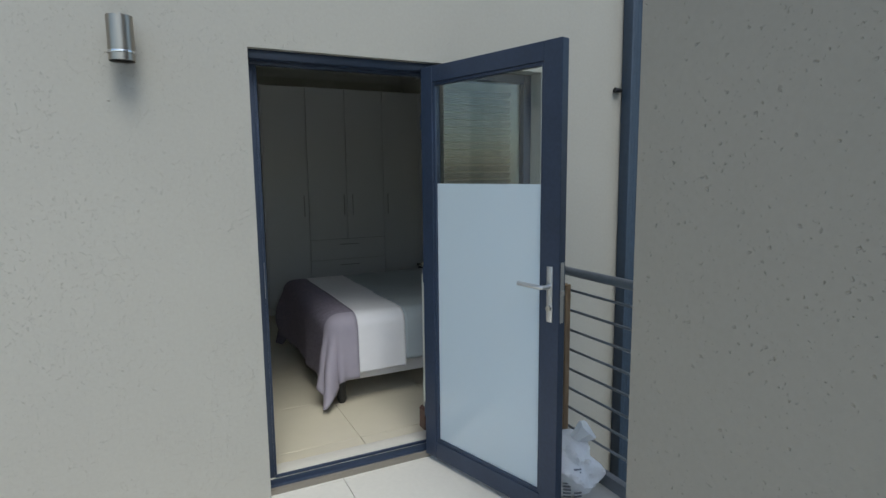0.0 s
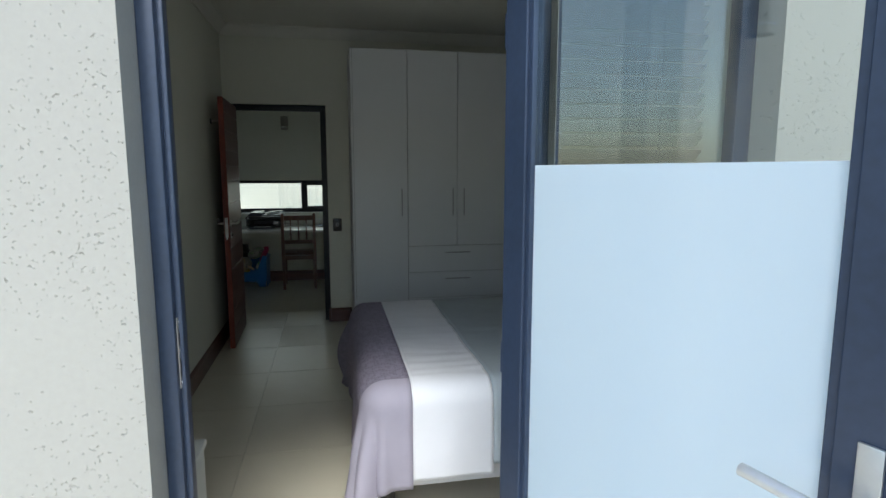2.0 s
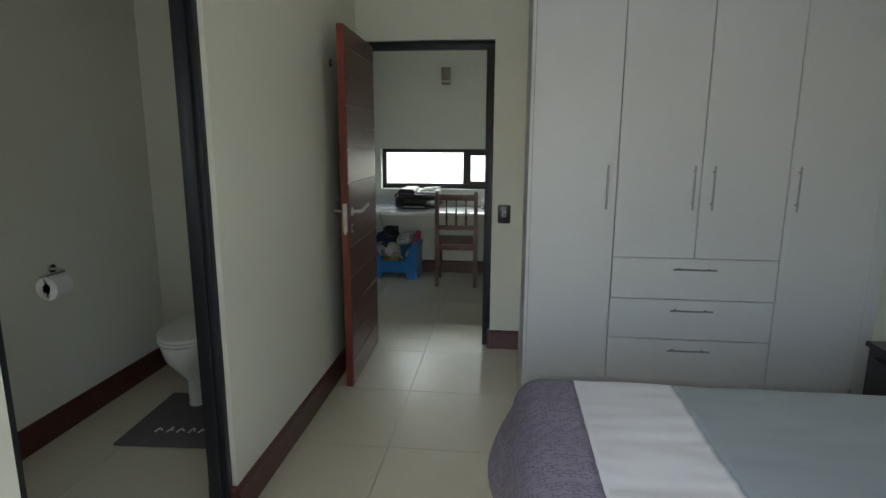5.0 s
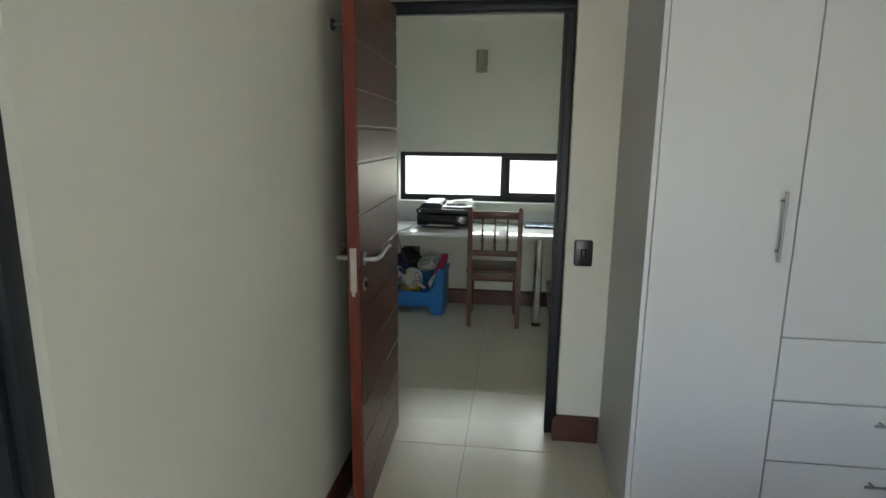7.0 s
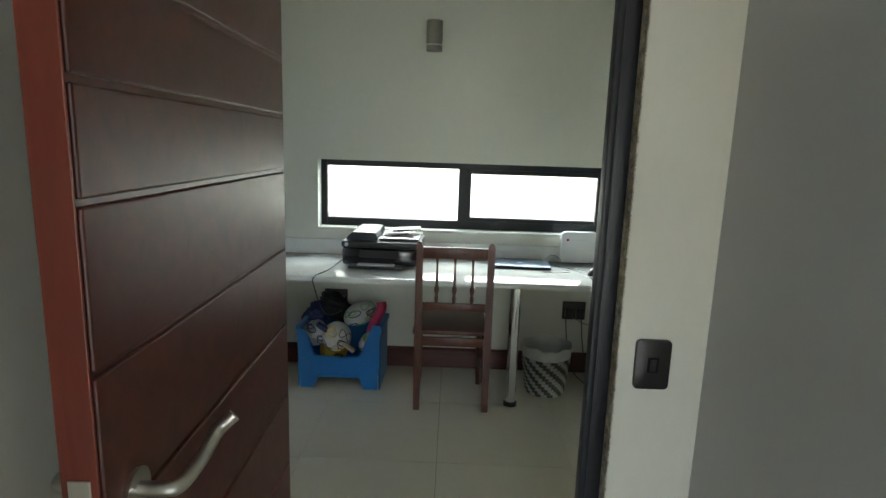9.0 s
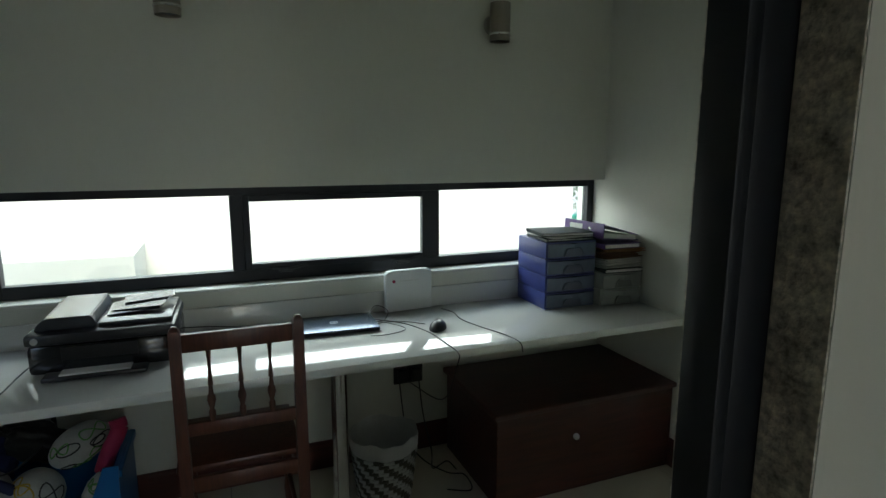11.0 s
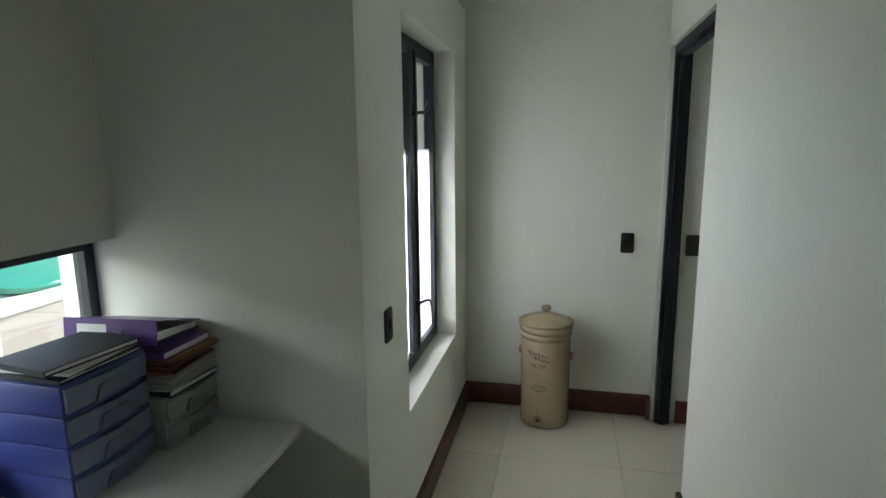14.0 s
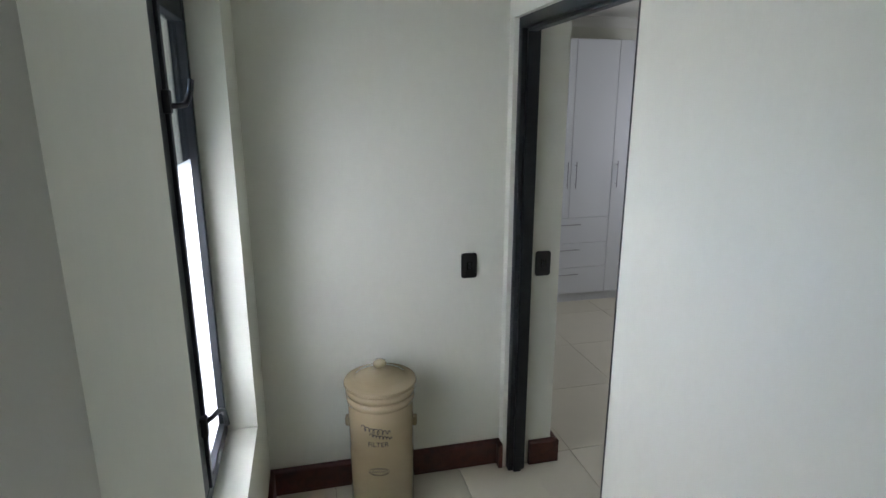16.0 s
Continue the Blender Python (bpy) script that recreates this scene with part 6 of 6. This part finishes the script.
for sy in (-1, 1):
    bm = bmesh.new()
    box(bm, (-0.018, 0, 0.385), (0.018, 0.022, 0.43), 0.008)
    bmesh.ops.transform(bm, matrix=pose(0, 0, 0) @ Matrix.Diagonal((1, sy, 1, 1)) @ pose(0, 0.133, 0), verts=bm.verts[:])
    part("lug", bm, M_STONE, wf, smooth=0.9)
bm = bmesh.new()
lathe(bm, [(0.013, 0), (0.024, 0), (0.022, 0.01), (0.013, 0.012)], 20, cap=False)
bmesh.ops.transform(bm, matrix=pose(-0.136, 0, 0.055, 0, -90), verts=bm.verts[:])
part("tap_boss", bm, M_STONE, wf, smooth=0.9)
bm = bmesh.new()
lathe(bm, [(0.012, 0), (0.012, 0.006)], 20)
bmesh.ops.transform(bm, matrix=pose(-0.137, 0, 0.055, 0, -90), verts=bm.verts[:])
part("tap_hole", bm, M_BLACK, wf)


def lettering(text, z, size, parent, r=0.1405, skew=0.0):
    """Letters bent round the crock, on the side that faces -x."""
    cu = bpy.data.curves.new("lettering", "FONT")
    cu.body, cu.size, cu.extrude, cu.align_x, cu.resolution_u = text, size, 0.0006, "CENTER", 3
    ob = new("lettering", cu)
    dg = bpy.context.evaluated_depsgraph_get()
    me = bpy.data.meshes.new_from_object(ob.evaluated_get(dg))
    bpy.data.objects.remove(ob)
    for v in me.vertices:
        x, y, d = v.co.x, v.co.y, v.co.z
        a = math.pi + x / r
        # text runs from +y to -y when seen from -x
        v.co = Vector(((r + d) * math.cos(math.pi - (x / r)), -(r + d) * math.sin(x / r), z + y + skew * x))
    me.materials.clear()
    me.materials.append(M_PRINT)
    ob = new("lettering", me)
    ob.parent = parent
    return ob


def wrap(y, z, lift=0.0):
    """A point on the crock's front at y round the wall and height z."""
    return (-(0.1392 + lift) * math.cos(y / 0.1395), (0.1392 + lift) * math.sin(y / 0.1395), z)


for z0, wd, amp, waves, sh in ((0.436, 0.12, 0.012, 6.5, 0.008), (0.408, 0.09, 0.007, 6.5, -0.014)):
    bm = bmesh.new()
    pts = []
    for i in range(90):
        u = i / 89
        a = u * waves * 2 * math.pi
        k = amp * (0.55 + 0.45 * abs(math.cos(5.3 * u)))
        pts.append(wrap(sh + (0.5 - u) * wd + 0.8 * k * math.cos(a) * math.sin(2.7 * u + 0.6), z0 + k * math.sin(a) - 0.02 * (u - 0.5), 0.0004))
    tube(bm, pts, 0.0018, 6)
    part("script_stroke", bm, M_PRINT, wf, smooth=1)
lettering("FILTER", 0.364, 0.030, wf)
bm = bmesh.new()
for k in range(2):
    pts = []
    for i in range(25):
        a = 2 * math.pi * i / 24
        y, z = (0.044 - 0.006 * k) * math.cos(a), 0.245 + (0.018 - 0.004 * k) * math.sin(a)
        t_ = y / 0.1395
        pts.append((-0.1397 * math.cos(t_), 0.1397 * math.sin(t_), z))
    tube(bm, pts, 0.0009, 5)
for k in range(14):
    y_, z_ = -0.030 + 0.0044 * k, 0.250 - 0.006 * (k % 2)
    box(bm, (-0.1405, y_, z_ - 0.002), (-0.1365, y_ + 0.0028, z_ + 0.0012))
part("stamp_oval", bm, M_PRINT, wf)
bm = bmesh.new()
box(bm, (-0.1402, -0.0012, 0.095), (-0.138, 0.0012, 0.12))
part("level_mark", bm, M_PRINT, wf)

# ---- balcony ----
bm = bmesh.new()
box(bm, (-2.2, -3.0, -0.25), (2.08, YF, -0.042))
part("floor_balcony", bm, M_GROUT, kind="structure")
slab("floor_edge_trim", (2.081, RY + 0.001, -0.26), (2.12, YF, 0.03), M_RAIL, bevel=0.004, kind="structure")
rl = thing("balcony_railing", "grey steel railing with a round top rail and thin bars", "railing")
RXX = 2.10
bm = bmesh.new()
tube(bm, [(RXX, RY - 0.05, 1.01), (RXX, YF, 1.01)], 0.024, 16)
part("top_rail", bm, M_RAIL, rl, smooth=0.8)
for i in range(8):
    bm = bmesh.new()
    tube(bm, [(RXX, RY - 0.02, 0.91 - i * 0.108), (RXX, YF, 0.91 - i * 0.108)], 0.007, 10)
    part("bar", bm, M_RAIL, rl, smooth=0.8)
bm = bmesh.new()
box(bm, (RXX - 0.018, YF - 0.06, 0.0), (RXX + 0.018, YF - 0.045, 0.99), 0.002)
part("post", bm, M_RAIL, rl)
bm = bmesh.new()
bmesh.ops.create_cone(bm, cap_ends=True, segments=20, radius1=0.035, radius2=0.035, depth=0.01, matrix=pose(RXX, YF - 0.005, 1.01, 90))
part("wall_flange", bm, M_RAIL, rl, smooth=0.6)
tb = thing("timber_plank", "weathered brown timber plank leaning on the railing", "plank")
bm = bmesh.new()
box(bm, (RXX - 0.060, 1.965, -0.033), (RXX - 0.027, 2.005, 0.95), 0.004)
part("plank", bm, M_RUST, tb)

sk = thing("sack", "crumpled white printed plastic sack on the balcony floor", "sack", at=(1.885, 1.80, -0.034))
bm = bmesh.new()
bmesh.ops.create_icosphere(bm, subdivisions=5, radius=1)
for v in bm.verts:
    c = v.co.copy()
    n = noise.noise(c * 1.8) * 0.30 + noise.noise(c * 5) * 0.10 + abs(noise.noise(c * 9)) * 0.07
    z = (c.z + 1) / 2
    w = 1.15 - 0.25 * z
    v.co = Vector((c.x * 0.165 * w * (1 + n), c.y * 0.2 * w * (1 + n), z * 0.27 * (1 + n * 0.3)))
part("bag", bm, M_SACK, sk, smooth=0.5)
bm = bmesh.new()
bmesh.ops.create_cone(bm, cap_ends=True, segments=24, radius1=0.02, radius2=0.06, depth=0.12, matrix=pose(0.08, -0.05, 0.26, 25, 40))
for v in bm.verts:
    v.co += noise.noise_vector(v.co * 40) * 0.015
part("tied_neck", bm, M_SACK, sk, smooth=0.5)
for i in range(9):
    bm = bmesh.new()
    z = 0.06 + i * 0.016
    for k in range(3):
        a = -2.5 + k * 0.28
        tube(bm, [((0.185 - 0.07 * z) * math.cos(a + q * 0.1), (0.215 - 0.08 * z) * math.sin(a + q * 0.1), z) for q in range(3)], 0.004, 4)
    part("print_bar", bm, M_RAIL, sk)

dp = thing("downpipe", "dark blue-grey fluted rainwater downpipe on outside plaster", "downpipe")
for x0 in (2.74, 2.862):
    bm = bmesh.new()
    box(bm, (x0, YF - 0.085, -2.95), (x0 + 0.118, YF - 0.004, 3.25), 0.006)
    pp = part("pipe", bm, M_PIPE, dp, smooth=0.5)
    for i in range(4):
        bm = bmesh.new()
        box(bm, (x0 + 0.018 + i * 0.024, YF - 0.088, -2.95), (x0 + 0.027 + i * 0.024, YF - 0.0855, 3.25), 0.001)
        part("flute", bm, M_PIPE, pp)
bm = bmesh.new()
bmesh.ops.create_cone(bm, cap_ends=True, segments=14, radius1=0.016, radius2=0.012, depth=0.05, matrix=pose(2.70, YF - 0.02, 2.02, 0, 90))
part("bracket", bm, M_BLACK, dp, smooth=0.6)

# ---- yard behind the house ----
slab("yard_ground", (-60, YD + 0.24, -0.35), (60, 90, -0.15), M_EARTH, kind="structure")
slab("ground", (-60, -90, -3.2), (60, YF, -3.0), M_GARDEN, kind="structure")
wall("yard_wall", [((-8, 11.2, -0.15), (3.93, 11.4, 3.4))], M_OUTWALL)
wall("yard_parapet", [((-8, 10.55, -0.15), (-0.02, 11.19, 0.80))], M_OUTWALL)
wall("yard_ledge", [((3.2, 11.41, -0.15), (8.0, 12.4, 0.42))], M_LEDGE)
# pale strip: sunlight on the ledge's top put into colour, no separate coping
wall("ledge_sunlit_top", [((3.2, 11.40, 0.4205), (8.0, 12.42, 0.44))], M_OUTWALL)
tk = thing("plastic_tub", "bright green moulded plastic tub tilted on the yard ledge", "tub", at=(5.02, 11.95, 0.625))
bm = bmesh.new()
lathe(bm, [(0.02, -0.150), (0.35, -0.145), (0.50, -0.10), (0.565, -0.012), (0.58, 0.0), (0.635, 0.0), (0.65, -0.010), (0.65, -0.055), (0.63, -0.065), (0.60, -0.065), (0.53, -0.13), (0.36, -0.175), (0.02, -0.18)], 56)
bmesh.ops.transform(bm, matrix=pose(0, 0, 0, 36, 0, 3) @ Matrix.Diagonal((1, 0.42, 1, 1)), verts=bm.verts[:])
part("vessel", bm, M_GREENT, tk, smooth=0.7)
bu = thing("shrub", "dark green leafy shrub behind the tank", "shrub", at=(6.1, 13.2, -0.15))
bm = bmesh.new()
rnd = random.Random(4)
for i in range(2600):
    p = Vector((rnd.gauss(0, 0.5), rnd.gauss(0, 0.4), 1.15 + rnd.gauss(0, 0.35)))
    a = Vector((rnd.uniform(-1, 1), rnd.uniform(-1, 1), rnd.uniform(-0.5, 1))).normalized()
    b = a.cross(Vector((0.3, 0.2, 1))).normalized()
    l, w = rnd.uniform(0.03, 0.07), rnd.uniform(0.01, 0.025)
    vs = [bm.verts.new(q) for q in (p - a * l, p + b * w, p + a * l, p - b * w)]
    bm.faces.new(vs)
part("foliage", bm, M_LEAF, bu, kind="stuff")
bm = bmesh.new()
for i in range(7):
    tube(bm, [(0, 0, 0), (rnd.gauss(0, 0.1), rnd.gauss(0, 0.1), 0.5), (rnd.gauss(0, 0.3), rnd.gauss(0, 0.3), 1.2)], 0.015, 6)
part("stem", bm, M_RUST, bu)

# ---- floor tiles ----
floor = wall("floor", [((-1.7, YF + 0.02, -0.30), (7.2, YD + 0.24, -0.006))], M_GROUT)


def tiles(parent, rects, ox, oy, px, py, mat, z, name="floor_tile"):
    cache = {}
    for x0, y0, x1, y1 in rects:
        i0, i1 = math.floor((x0 - ox) / px), math.ceil((x1 - ox) / px)
        j0, j1 = math.floor((y0 - oy) / py), math.ceil((y1 - oy) / py)
        for i in range(i0, i1):
            for j in range(j0, j1):
                ax, bx = max(x0, ox + i * px + 0.0012), min(x1, ox + (i + 1) * px - 0.0012)
                ay, by = max(y0, oy + j * py + 0.0012), min(y1, oy + (j + 1) * py - 0.0012)
                if bx - ax < 0.01 or by - ay < 0.01:
                    continue
                key = (round(bx - ax, 4), round(by - ay, 4))
                if key not in cache:
                    bm = bmesh.new()
                    w, h = key
                    lo = [bm.verts.new(p) for p in ((0, 0, -0.008), (w, 0, -0.008), (w, h, -0.008), (0, h, -0.008))]
                    e = 0.0012
                    mi = [bm.verts.new(p) for p in ((0, 0, -0.001), (w, 0, -0.001), (w, h, -0.001), (0, h, -0.001))]
                    hi = [bm.verts.new(p) for p in ((e, e, 0), (w - e, e, 0), (w - e, h - e, 0), (e, h - e, 0))]
                    for a, b in ((lo, mi), (mi, hi)):
                        for k in range(4):
                            q = (k + 1) % 4
                            bm.faces.new((a[k], a[q], b[q], b[k]))
                    bm.faces.new(hi)
                    me = bpy.data.meshes.new(name)
                    bm.to_mesh(me)
                    bm.free()
                    me.materials.append(mat)
                    cache[key] = me
                ob = new(name, cache[key])
                ob.location = (ax, ay, z)
                ob.parent = parent


tiles(floor, [(-1.15, YI - 0.06, XR, YB + 0.12), (-1.5, YB + 0.12, XF, YD), (3.3, 3.8, 7.05, YB + 0.12)], 0.505, 7.045, 0.634, 0.62, M_TILE, 0.0)
tiles(bpy.data.objects["floor_balcony"], [(-2.2, -3.0, 2.08, YF - 0.001), (D0 + 0.001, YF - 0.001, D1 - 0.001, YF + 0.039)], 0.30, 2.349, 0.634, 0.62, M_BALC, -0.034)
slab("door_sill", (D0 + 0.001, YF + 0.101, -0.01), (D1 - 0.001, YI - 0.061, 0.006), M_BALC, kind="structure", bevel=0.002)
